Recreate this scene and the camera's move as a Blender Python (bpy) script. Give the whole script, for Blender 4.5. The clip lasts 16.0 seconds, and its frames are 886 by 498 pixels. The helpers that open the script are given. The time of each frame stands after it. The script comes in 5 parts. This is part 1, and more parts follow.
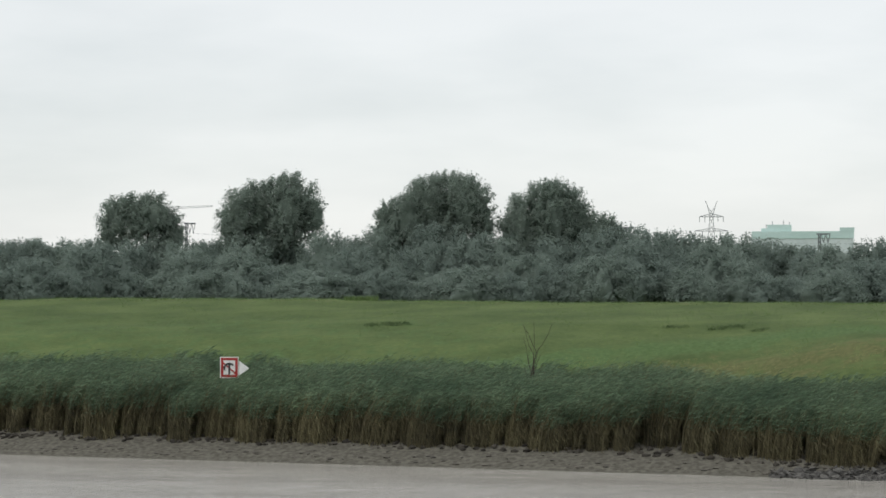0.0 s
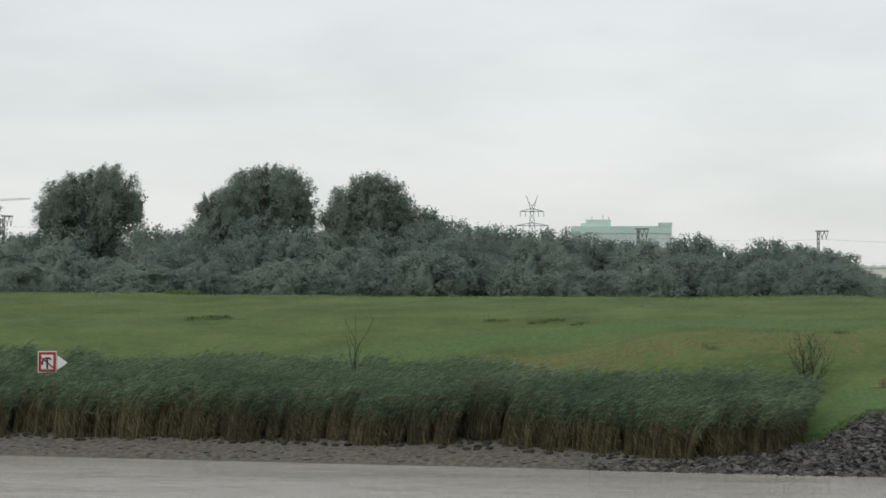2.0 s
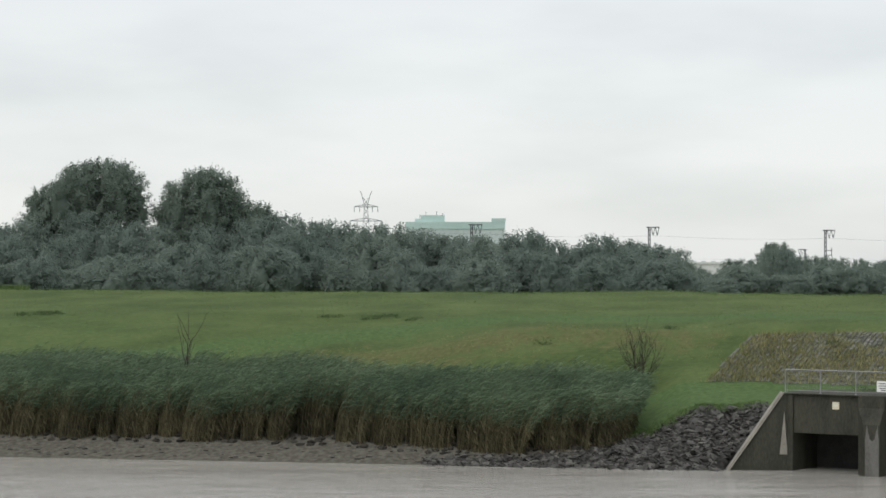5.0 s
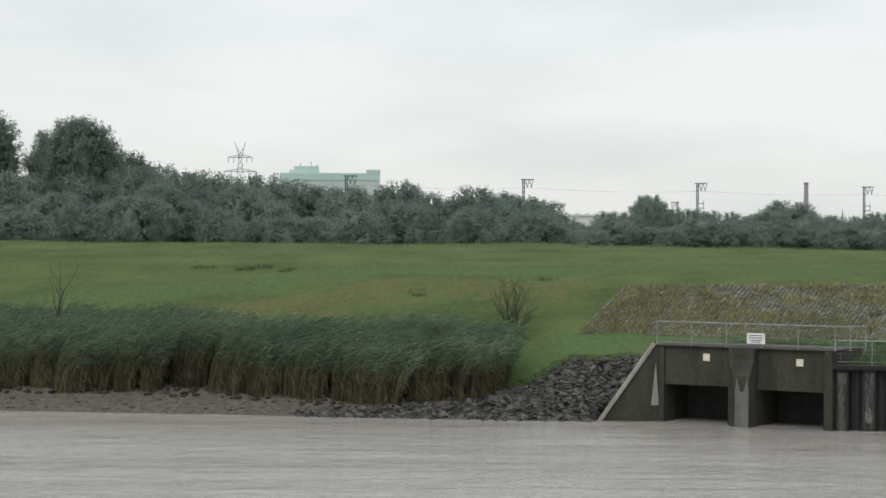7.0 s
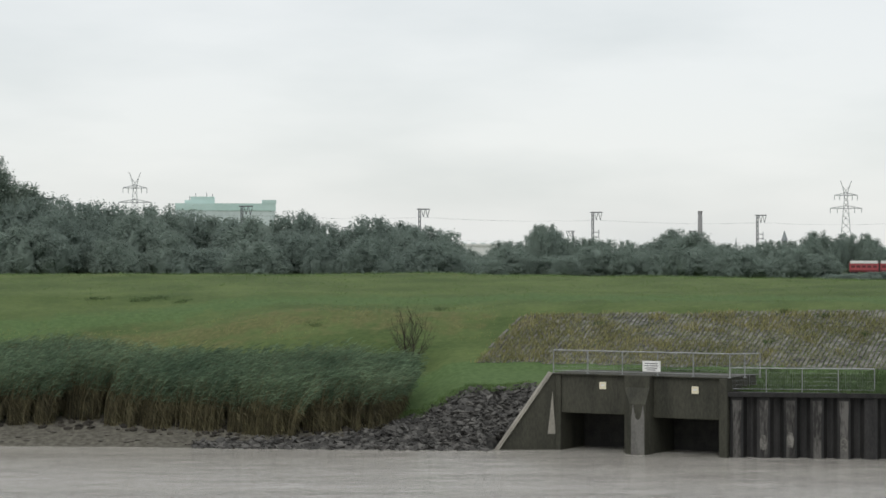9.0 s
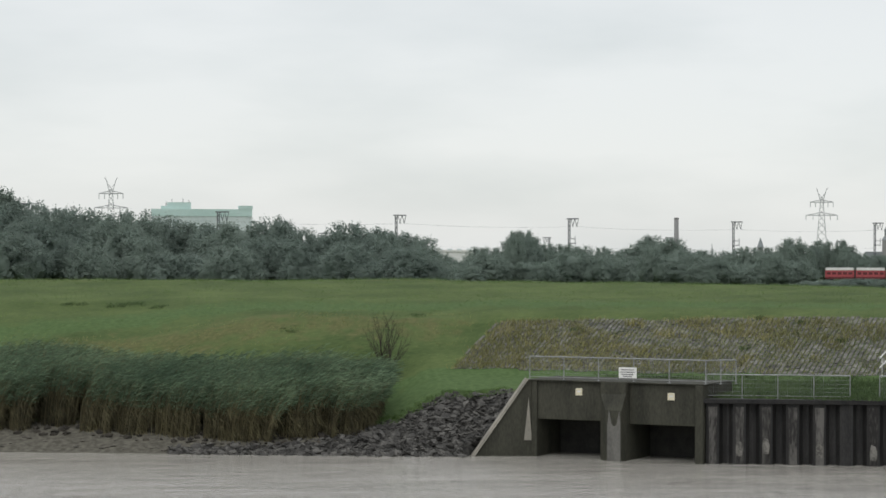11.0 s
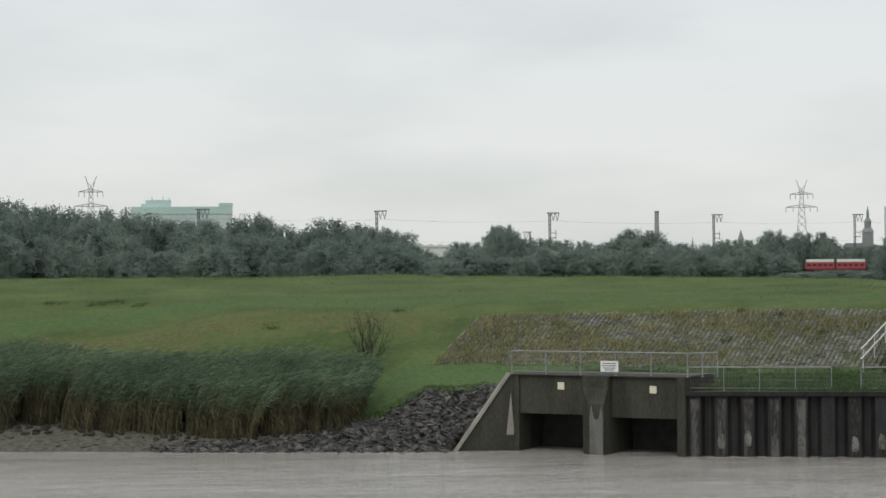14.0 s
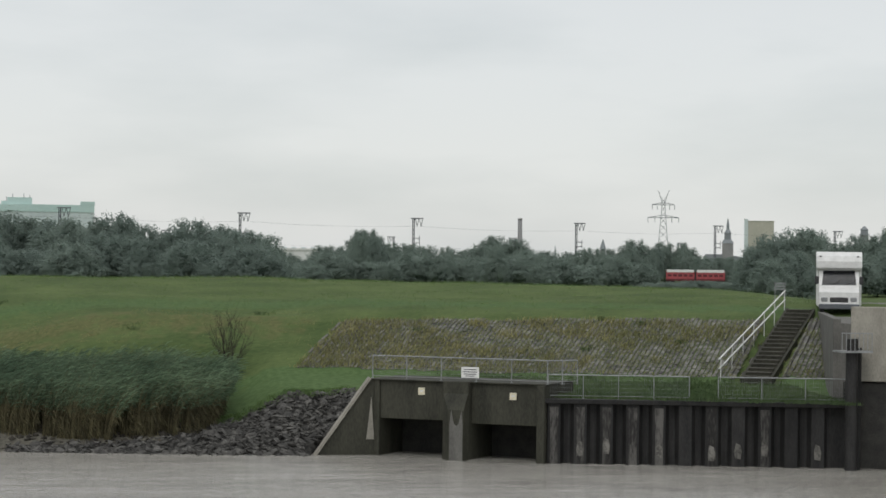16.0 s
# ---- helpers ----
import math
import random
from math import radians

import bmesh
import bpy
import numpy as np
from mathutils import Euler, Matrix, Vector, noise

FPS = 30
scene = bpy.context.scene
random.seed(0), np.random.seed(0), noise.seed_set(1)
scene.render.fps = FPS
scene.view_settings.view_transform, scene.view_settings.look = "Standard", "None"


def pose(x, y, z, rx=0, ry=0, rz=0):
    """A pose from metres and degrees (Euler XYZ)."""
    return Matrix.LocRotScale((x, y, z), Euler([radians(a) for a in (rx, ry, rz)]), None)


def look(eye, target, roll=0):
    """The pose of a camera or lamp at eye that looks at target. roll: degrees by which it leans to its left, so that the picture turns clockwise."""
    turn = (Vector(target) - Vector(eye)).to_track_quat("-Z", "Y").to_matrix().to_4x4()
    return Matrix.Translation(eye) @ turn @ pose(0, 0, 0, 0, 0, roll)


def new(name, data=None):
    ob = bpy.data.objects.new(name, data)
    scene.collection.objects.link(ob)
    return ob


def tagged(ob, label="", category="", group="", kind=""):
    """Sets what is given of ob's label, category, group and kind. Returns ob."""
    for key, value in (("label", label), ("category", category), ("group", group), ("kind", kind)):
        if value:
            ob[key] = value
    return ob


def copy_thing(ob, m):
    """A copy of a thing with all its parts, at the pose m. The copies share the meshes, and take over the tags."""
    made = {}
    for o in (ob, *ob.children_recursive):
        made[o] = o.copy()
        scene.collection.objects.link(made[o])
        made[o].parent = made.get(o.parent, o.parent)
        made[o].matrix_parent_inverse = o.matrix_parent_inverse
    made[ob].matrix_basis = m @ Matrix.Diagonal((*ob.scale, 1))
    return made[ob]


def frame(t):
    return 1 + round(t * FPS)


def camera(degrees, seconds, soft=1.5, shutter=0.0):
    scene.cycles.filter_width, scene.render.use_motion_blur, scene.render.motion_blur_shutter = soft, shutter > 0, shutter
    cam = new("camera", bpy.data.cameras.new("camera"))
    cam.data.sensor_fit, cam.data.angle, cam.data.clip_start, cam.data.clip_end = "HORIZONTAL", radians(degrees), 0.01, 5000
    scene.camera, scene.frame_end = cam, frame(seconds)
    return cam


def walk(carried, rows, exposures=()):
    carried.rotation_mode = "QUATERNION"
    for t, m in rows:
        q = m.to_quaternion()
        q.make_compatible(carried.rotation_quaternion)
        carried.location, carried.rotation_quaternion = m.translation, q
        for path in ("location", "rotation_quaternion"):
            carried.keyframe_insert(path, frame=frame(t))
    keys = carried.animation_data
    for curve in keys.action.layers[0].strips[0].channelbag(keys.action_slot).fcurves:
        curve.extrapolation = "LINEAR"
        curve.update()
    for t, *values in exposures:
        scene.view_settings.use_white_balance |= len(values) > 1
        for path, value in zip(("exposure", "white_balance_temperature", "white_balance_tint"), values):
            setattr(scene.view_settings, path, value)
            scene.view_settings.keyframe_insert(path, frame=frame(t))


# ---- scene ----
cam = camera(23.0, 16.0, soft=1.6)
EYE = 8.5
PATH = [
    (0, pose(0, 0, EYE, 90.996, 0.003, 10.000)),
    (0.5, pose(0, 0, EYE, 91.789, 0.035, 9.320)),
    (1, pose(0, 0, EYE, 91.968, 0.023, 8.052)),
    (1.5, pose(0, 0, EYE, 91.604, 0.041, 6.899)),
    (2, pose(0, 0, EYE, 90.840, -0.078, 5.309)),
    (2.5, pose(0, 0, EYE, 90.804, -0.055, 4.232)),
    (3, pose(0, 0, EYE, 90.852, -0.098, 3.435)),
    (3.5, pose(0, 0, EYE, 90.792, -0.186, 2.569)),
    (3.7, pose(0, 0, EYE, 90.835, -0.190, 2.270)),
    (5.8, pose(0, 0, EYE, 90.376, -0.040, -0.570)),
    (6, pose(0, 0, EYE, 90.121, -0.017, -1.136)),
    (6.5, pose(0, 0, EYE, 89.932, -0.187, -2.067)),
    (7, pose(0, 0, EYE, 89.465, -0.381, -2.360)),
    (7.5, pose(0, 0, EYE, 89.521, -0.631, -2.926)),
    (8, pose(0, 0, EYE, 89.777, -0.515, -3.489)),
    (8.5, pose(0, 0, EYE, 90.026, -0.108, -4.312)),
    (9, pose(0, 0, EYE, 90.258, -0.091, -5.087)),
    (9.2, pose(0, 0, EYE, 90.424, 0.003, -5.381)),
    (11.3, pose(0, 0, EYE, 90.425, -0.250, -5.770)),
    (11.5, pose(0, 0, EYE, 90.451, -0.300, -5.833)),
    (12, pose(0, 0, EYE, 90.352, -0.210, -6.011)),
    (12.5, pose(0, 0, EYE, 90.303, -0.087, -6.081)),
    (13, pose(0, 0, EYE, 90.278, 0.233, -5.940)),
    (13.5, pose(0, 0, EYE, 90.179, 0.279, -6.170)),
    (14, pose(0, 0, EYE, 90.298, 0.348, -6.207)),
    (14.5, pose(0, 0, EYE, 90.200, 0.290, -6.237)),
    (15, pose(0, 0, EYE, 90.607, -0.700, -7.673)),
    (15.5, pose(0, 0, EYE, 90.895, -0.644, -7.977)),
    (16, pose(0, 0, EYE, 90.430, -0.736, -9.808)),
]
EXPOSURES = [(0, -0.02), (0.5, -0.16), (1.0, -0.30), (1.5, -0.30), (2.0, -0.16), (3.0, -0.08), (7.0, -0.05), (9.0, -0.08), (12.5, -0.16), (16.0, -0.26)]
walk(cam, PATH, EXPOSURES)

# ---- sky and light: overcast, rain in the air ----
world = bpy.data.worlds.new("overcast")
scene.world = world
world.use_nodes = True
wn, wl = world.node_tree.nodes, world.node_tree.links
wn.clear()
w_out, w_add = wn.new("ShaderNodeOutputWorld"), wn.new("ShaderNodeAddShader")
w_sky, w_bg1, w_bg2 = wn.new("ShaderNodeTexSky"), wn.new("ShaderNodeBackground"), wn.new("ShaderNodeBackground")
w_sky.sky_type, w_sky.sun_disc = "NISHITA", False
w_sky.sun_elevation, w_sky.sun_rotation = radians(48), radians(200)
w_bg1.inputs["Strength"].default_value = 0.02
w_co, w_map, w_noise, w_ramp = wn.new("ShaderNodeTexCoord"), wn.new("ShaderNodeMapping"), wn.new("ShaderNodeTexNoise"), wn.new("ShaderNodeValToRGB")
w_map.inputs["Scale"].default_value = (3.0, 3.0, 11.0)
w_map.inputs["Location"].default_value = (0.35, 0.1, 0.6)
w_noise.inputs["Scale"].default_value, w_noise.inputs["Detail"].default_value = 1.6, 5.0
w_noise.inputs["Roughness"].default_value = 0.5
w_ramp.color_ramp.elements[0].position, w_ramp.color_ramp.elements[0].color = 0.30, (0.668, 0.685, 0.683, 1)
w_ramp.color_ramp.elements[1].position, w_ramp.color_ramp.elements[1].color = 0.58, (0.806, 0.808, 0.80, 1)
w_bg2.inputs["Strength"].default_value = 0.99
# a ragged darker deck of cloud begins some way up
w_sep, w_wob, w_deck, w_mul = wn.new("ShaderNodeSeparateXYZ"), wn.new("ShaderNodeMath"), wn.new("ShaderNodeValToRGB"), wn.new("ShaderNodeMix")
w_wob.operation, w_wob.inputs[1].default_value = "MULTIPLY_ADD", 0.06
w_mul.data_type, w_mul.blend_type = "RGBA", "MULTIPLY"
w_mul.inputs[0].default_value = 1.0
for e, (pos, val) in zip((w_deck.color_ramp.elements[0], w_deck.color_ramp.elements[1], w_deck.color_ramp.elements.new(0.30), w_deck.color_ramp.elements.new(0.55)),
                         ((0.140, 1.0), (0.180, 0.86), (0.30, 0.90), (0.55, 1.06))):
    e.position, e.color = pos, (val * 0.99, val, val * 1.005, 1)
for a, b in ((w_sky.outputs[0], w_bg1.inputs[0]), (w_co.outputs["Generated"], w_map.inputs[0]), (w_map.outputs[0], w_noise.inputs["Vector"]),
             (w_noise.outputs["Fac"], w_ramp.inputs[0]), (w_co.outputs["Generated"], w_sep.inputs[0]), (w_noise.outputs["Fac"], w_wob.inputs[0]),
             (w_sep.outputs["Z"], w_wob.inputs[2]), (w_wob.outputs[0], w_deck.inputs[0]), (w_ramp.outputs[0], w_mul.inputs[6]), (w_deck.outputs[0], w_mul.inputs[7]),
             (w_mul.outputs[2], w_bg2.inputs[0]), (w_bg1.outputs[0], w_add.inputs[0]),
             (w_bg2.outputs[0], w_add.inputs[1]), (w_add.outputs[0], w_out.inputs[0])):
    wl.new(a, b)
sun = new("sun", bpy.data.lights.new("sun", "SUN"))
sun.data.energy, sun.data.angle, sun.data.color = 1.1, radians(40), (1.0, 0.985, 0.965)
sun.matrix_world = look((0, 0, 0), (0.30, 0.55, -0.9))


# ---- materials ----
def mat(name, a, b, scale=6.0, rough=0.85, bump=0.3, fine=40.0, metal=0.0, island=0.0, obj=0.0, contrast=(0.35, 0.65), spec=0.3, stretch=(1, 1, 1)):
    """Two colours mixed by coarse and fine noise, with relief; island/obj vary the brightness piece by piece."""
    m = bpy.data.materials.new(name)
    m.use_nodes = True
    n, l = m.node_tree.nodes, m.node_tree.links
    p = n["Principled BSDF"]
    p.inputs["Roughness"].default_value, p.inputs["Metallic"].default_value = rough, metal
    p.inputs["Specular IOR Level"].default_value = spec
    co, mp, n1, n2, mixn, ramp = (n.new("ShaderNodeTexCoord"), n.new("ShaderNodeMapping"), n.new("ShaderNodeTexNoise"), n.new("ShaderNodeTexNoise"),
                                  n.new("ShaderNodeMix"), n.new("ShaderNodeValToRGB"))
    geo = n.new("ShaderNodeNewGeometry")
    mp.inputs["Scale"].default_value = stretch
    l.new(geo.outputs["Position"], mp.inputs[0])
    for q, s, d in ((n1, scale, 4.0), (n2, fine, 3.0)):
        q.inputs["Scale"].default_value, q.inputs["Detail"].default_value = s, d
        l.new(mp.outputs[0], q.inputs["Vector"])
    mixn.inputs[0].default_value = 0.4
    l.new(n1.outputs["Fac"], mixn.inputs[2])
    l.new(n2.outputs["Fac"], mixn.inputs[3])
    ramp.color_ramp.elements[0].position, ramp.color_ramp.elements[0].color = contrast[0], (*a, 1)
    ramp.color_ramp.elements[1].position, ramp.color_ramp.elements[1].color = contrast[1], (*b, 1)
    l.new(mixn.outputs[0], ramp.inputs[0])
    colour = ramp.outputs[0]
    for amount, source in ((island, geo.outputs["Random Per Island"]), (obj, None)):
        if amount:
            if source is None:
                source = n.new("ShaderNodeObjectInfo").outputs["Random"]
            rng, hsv = n.new("ShaderNodeMapRange"), n.new("ShaderNodeHueSaturation")
            rng.inputs["To Min"].default_value, rng.inputs["To Max"].default_value = 1 - amount, 1 + amount
            l.new(source, rng.inputs["Value"])
            l.new(rng.outputs[0], hsv.inputs["Value"])
            l.new(colour, hsv.inputs["Color"])
            colour = hsv.outputs[0]
    l.new(colour, p.inputs["Base Color"])
    if bump:
        bp = n.new("ShaderNodeBump")
        bp.inputs["Strength"].default_value, bp.inputs["Distance"].default_value = bump, 0.05
        l.new(mixn.outputs[0], bp.inputs["Height"])
        l.new(bp.outputs[0], p.inputs["Normal"])
    return m


def leafy(name, a, b, island=0.35):
    m = mat(name, a, b, scale=0.25, fine=1.5, rough=0.7, bump=0, island=island, spec=0.2)
    p = m.node_tree.nodes["Principled BSDF"]
    n, l = m.node_tree.nodes, m.node_tree.links
    # a leaf lets through about as much light as it throws back
    tr, mx, out = n.new("ShaderNodeBsdfTranslucent"), n.new("ShaderNodeAddShader"), n["Material Output"]
    l.new(p.inputs["Base Color"].links[0].from_socket, tr.inputs["Color"])
    l.new(p.outputs[0], mx.inputs[0])
    l.new(tr.outputs[0], mx.inputs[1])
    l.new(mx.outputs[0], out.inputs["Surface"])
    return m


M_CONCRETE = mat("wet_concrete", (0.025, 0.026, 0.019), (0.064, 0.063, 0.047), scale=1.2, fine=14, rough=0.75, bump=0.5, stretch=(1, 1, 0.35))
M_CONCRETE_LIGHT = mat("pale_concrete", (0.22, 0.21, 0.18), (0.36, 0.34, 0.29), scale=1.5, fine=18, rough=0.8, bump=0.4, stretch=(1, 1, 0.5))
M_CONCRETE_MID = mat("grey_concrete", (0.10, 0.098, 0.09), (0.18, 0.175, 0.16), scale=1.5, fine=18, rough=0.8, bump=0.4, stretch=(1, 1, 0.5))
# darker copy of the wet concrete: the shade of recesses is in its colour
M_CONCRETE_SHADE = mat("shade_dark_concrete", (0.018, 0.018, 0.017), (0.045, 0.043, 0.038), scale=2, fine=18, rough=0.7, bump=0.4)
M_TREAD = mat("paler_stair_tread", (0.05, 0.048, 0.04), (0.12, 0.113, 0.095), scale=1.5, fine=16, rough=0.85, bump=0.4)
M_PATCH = mat("bare_scoured_steel", (0.06, 0.058, 0.052), (0.17, 0.163, 0.147), scale=3, fine=14, rough=0.7, bump=0.3, obj=0.3, contrast=(0.4, 0.6))
M_PILE_DARK = mat("tarred_steel_pile", (0.011, 0.011, 0.011), (0.032, 0.031, 0.030), scale=2.5, fine=20, rough=0.6, bump=0.4, obj=0.25, stretch=(1, 1, 0.3))
M_PILE_FACE = mat("weathered_pile_face", (0.022, 0.021, 0.020), (0.098, 0.094, 0.087), scale=1.6, fine=12, rough=0.75, bump=0.4, obj=0.5, contrast=(0.42, 0.58), stretch=(1, 1, 0.25))
M_GALV = mat("galvanised_steel", (0.22, 0.23, 0.23), (0.36, 0.37, 0.37), scale=4, fine=40, rough=0.5, metal=0.4, bump=0.1)
M_STEEL_GREY = mat("grey_steel", (0.10, 0.11, 0.12), (0.17, 0.18, 0.19), scale=0.5, fine=3, rough=0.6, metal=0.3, bump=0.1)
M_STEEL_PALE = mat("pale_steel_lattice", (0.22, 0.24, 0.245), (0.32, 0.34, 0.345), scale=0.5, fine=3, rough=0.6, metal=0.2, bump=0.0)
M_WHITE = mat("white_paint", (0.62, 0.62, 0.60), (0.80, 0.80, 0.78), scale=3, fine=25, rough=0.5, bump=0.1)
M_CREAM = mat("cream_plate", (0.62, 0.57, 0.42), (0.74, 0.69, 0.52), scale=6, fine=30, rough=0.5, bump=0.1)
M_INK = mat("dark_print", (0.03, 0.03, 0.03), (0.07, 0.07, 0.07), scale=6, rough=0.6, bump=0)
M_RED = mat("red_sign_paint", (0.26, 0.028, 0.025), (0.36, 0.04, 0.034), scale=5, rough=0.5, bump=0.05)
# coach red muted towards pink: haze included in the colour
M_TRAIN_RED = mat("haze_pinked_coach_red", (0.32, 0.06, 0.068), (0.39, 0.08, 0.088), scale=1, rough=0.4, bump=0)
M_TRAIN_WINDOW = mat("tinted_red_glazing", (0.10, 0.03, 0.035), (0.14, 0.04, 0.045), scale=2, rough=0.15, bump=0, spec=0.6)
M_GLASS_DARK = mat("dark_glazing", (0.02, 0.022, 0.025), (0.04, 0.045, 0.05), scale=2, rough=0.12, bump=0, spec=0.6)
# mint green whitened by a painted-in veil of haze
M_MINT = mat("haze_paled_mint_cladding", (0.46, 0.61, 0.575), (0.53, 0.67, 0.64), scale=0.05, fine=0.6, rough=0.6, bump=0)
M_PALE_CLAD = mat("pale_cladding", (0.50, 0.57, 0.56), (0.62, 0.68, 0.67), scale=0.05, fine=0.6, rough=0.6, bump=0)
# brick and slate of the far town, with haze mixed into both colours
M_BRICK_FAR = mat("haze_greyed_brick", (0.22, 0.222, 0.225), (0.29, 0.285, 0.28), scale=0.2, fine=2, rough=0.9, bump=0.1)
M_SLATE_FAR = mat("haze_paled_slate", (0.21, 0.23, 0.24), (0.27, 0.29, 0.30), scale=0.2, fine=2, rough=0.7, bump=0.1)
# beige dulled towards grey, as haze would do, in the colour itself
M_BEIGE = mat("haze_greyed_beige", (0.42, 0.41, 0.34), (0.50, 0.485, 0.41), scale=0.1, fine=1, rough=0.9, bump=0)
M_BARK = mat("bark", (0.035, 0.032, 0.028), (0.075, 0.068, 0.058), scale=3, fine=18, rough=0.95, bump=0.6)
M_TWIG = mat("dead_twig", (0.028, 0.022, 0.018), (0.06, 0.05, 0.042), scale=5, fine=30, rough=0.95, bump=0.2)
def wet(m):
    """A matte finish, so that far leaves keep the low contrast of haze."""
    p = m.node_tree.nodes["Principled BSDF"]
    p.inputs["Roughness"].default_value, p.inputs["Specular IOR Level"].default_value = 0.8, 0.12
    return m


# leaf colours lifted and greyed: the haze of distance is painted into them
M_LEAF = [leafy("hazed_tall_foliage", (0.100, 0.128, 0.106), (0.130, 0.160, 0.134), 0.08), leafy("hazed_wood_foliage", (0.102, 0.130, 0.113), (0.127, 0.158, 0.137), 0.05),
          leafy("hazed_far_foliage", (0.114, 0.144, 0.123), (0.139, 0.171, 0.147), 0.05)]
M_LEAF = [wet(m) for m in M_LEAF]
M_REED_LEAF = leafy("reed_leaf", (0.042, 0.068, 0.041), (0.093, 0.130, 0.078), 0.5)
M_REED_STEM = leafy("reed_stem", (0.040, 0.036, 0.020), (0.098, 0.087, 0.047), 0.6)
M_REED_DEAD = leafy("withered_reed", (0.041, 0.038, 0.021), (0.106, 0.095, 0.051), 0.65)
M_ROOT = mat("peaty_roots", (0.018, 0.016, 0.013), (0.055, 0.049, 0.038), scale=3, fine=20, rough=0.8, bump=0.5, island=0.4)
M_GRASS_TUFT = leafy("rough_grass", (0.052, 0.084, 0.029), (0.092, 0.132, 0.047), 0.3)
M_DRY_TUFT = leafy("dry_grass", (0.098, 0.110, 0.046), (0.155, 0.157, 0.072), 0.3)
M_STRAW = leafy("straw_grass", (0.098, 0.102, 0.044), (0.175, 0.163, 0.074), 0.4)
M_WEED = leafy("dark_weed", (0.03, 0.05, 0.02), (0.06, 0.085, 0.035), 0.4)
M_STONE = mat("basalt_rubble", (0.021, 0.021, 0.020), (0.128, 0.123, 0.113), scale=2.2, fine=18, rough=0.75, bump=0.5, obj=0.5, contrast=(0.3, 0.7))
M_STONE_REST = mat("basalt_rubble_rest", (0.021, 0.021, 0.020), (0.128, 0.123, 0.113), scale=2.2, fine=18, rough=0.75, bump=0.5, island=0.5, contrast=(0.3, 0.7))
M_BLOCK = mat("paving_block", (0.076, 0.074, 0.068), (0.20, 0.195, 0.18), scale=1.6, fine=16, rough=0.85, bump=0.4, obj=0.35)
M_BLOCK_REST = mat("paving_block_rest", (0.076, 0.074, 0.068), (0.20, 0.195, 0.18), scale=1.6, fine=16, rough=0.85, bump=0.4, island=0.35)


def ground_material():
    """Mown grass, dry grass and mud, by three painted-in soil masks with ragged borders."""
    m = mat("dyke_grass", (0.054, 0.083, 0.031), (0.120, 0.158, 0.060), scale=0.35, fine=5, rough=0.95, bump=0.6, contrast=(0.33, 0.67), spec=0.1, stretch=(0.6, 1, 1))
    n, l = m.node_tree.nodes, m.node_tree.links
    p = n["Principled BSDF"]
    colour = p.inputs["Base Color"].links[0].from_socket
    geo = n.new("ShaderNodeNewGeometry")
    for mask, dark, light, scale in (("lush", (0.066, 0.109, 0.040), (0.098, 0.151, 0.060), 1.2), ("dry", (0.090, 0.101, 0.042), (0.138, 0.143, 0.064), 1.1), ("mud", (0.080, 0.076, 0.062), (0.145, 0.137, 0.114), 1.5), ("rubble", (0.022, 0.022, 0.021), (0.06, 0.058, 0.053), 1.5)):
        at, no, co, mx, ad, rp, cr = (n.new("ShaderNodeAttribute"), n.new("ShaderNodeTexNoise"), n.new("ShaderNodeTexNoise"), n.new("ShaderNodeMix"),
                                      n.new("ShaderNodeMath"), n.new("ShaderNodeValToRGB"), n.new("ShaderNodeValToRGB"))
        at.attribute_name = mask
        no.inputs["Scale"].default_value, no.inputs["Detail"].default_value = scale, 5.0
        co.inputs["Scale"].default_value, co.inputs["Detail"].default_value = 4.0, 5.0
        l.new(geo.outputs["Position"], no.inputs["Vector"])
        l.new(geo.outputs["Position"], co.inputs["Vector"])
        ad.operation = "ADD"
        l.new(at.outputs["Fac"], ad.inputs[0])
        l.new(no.outputs["Fac"], ad.inputs[1])
        rp.color_ramp.elements[0].position, rp.color_ramp.elements[1].position = 0.75, 1.15
        rp.color_ramp.elements[1].position = 1.0
        l.new(ad.outputs[0], rp.inputs[0])
        cr.color_ramp.elements[0].position, cr.color_ramp.elements[0].color = 0.35, (*dark, 1)
        cr.color_ramp.elements[1].position, cr.color_ramp.elements[1].color = 0.65, (*light, 1)
        l.new(co.outputs["Fac"], cr.inputs[0])
        mx.data_type = "RGBA"
        l.new(rp.outputs[0], mx.inputs[0])
        l.new(colour, mx.inputs[6])
        l.new(cr.outputs[0], mx.inputs[7])
        colour = mx.outputs[2]
    l.new(colour, p.inputs["Base Color"])
    return m


M_GROUND = ground_material()


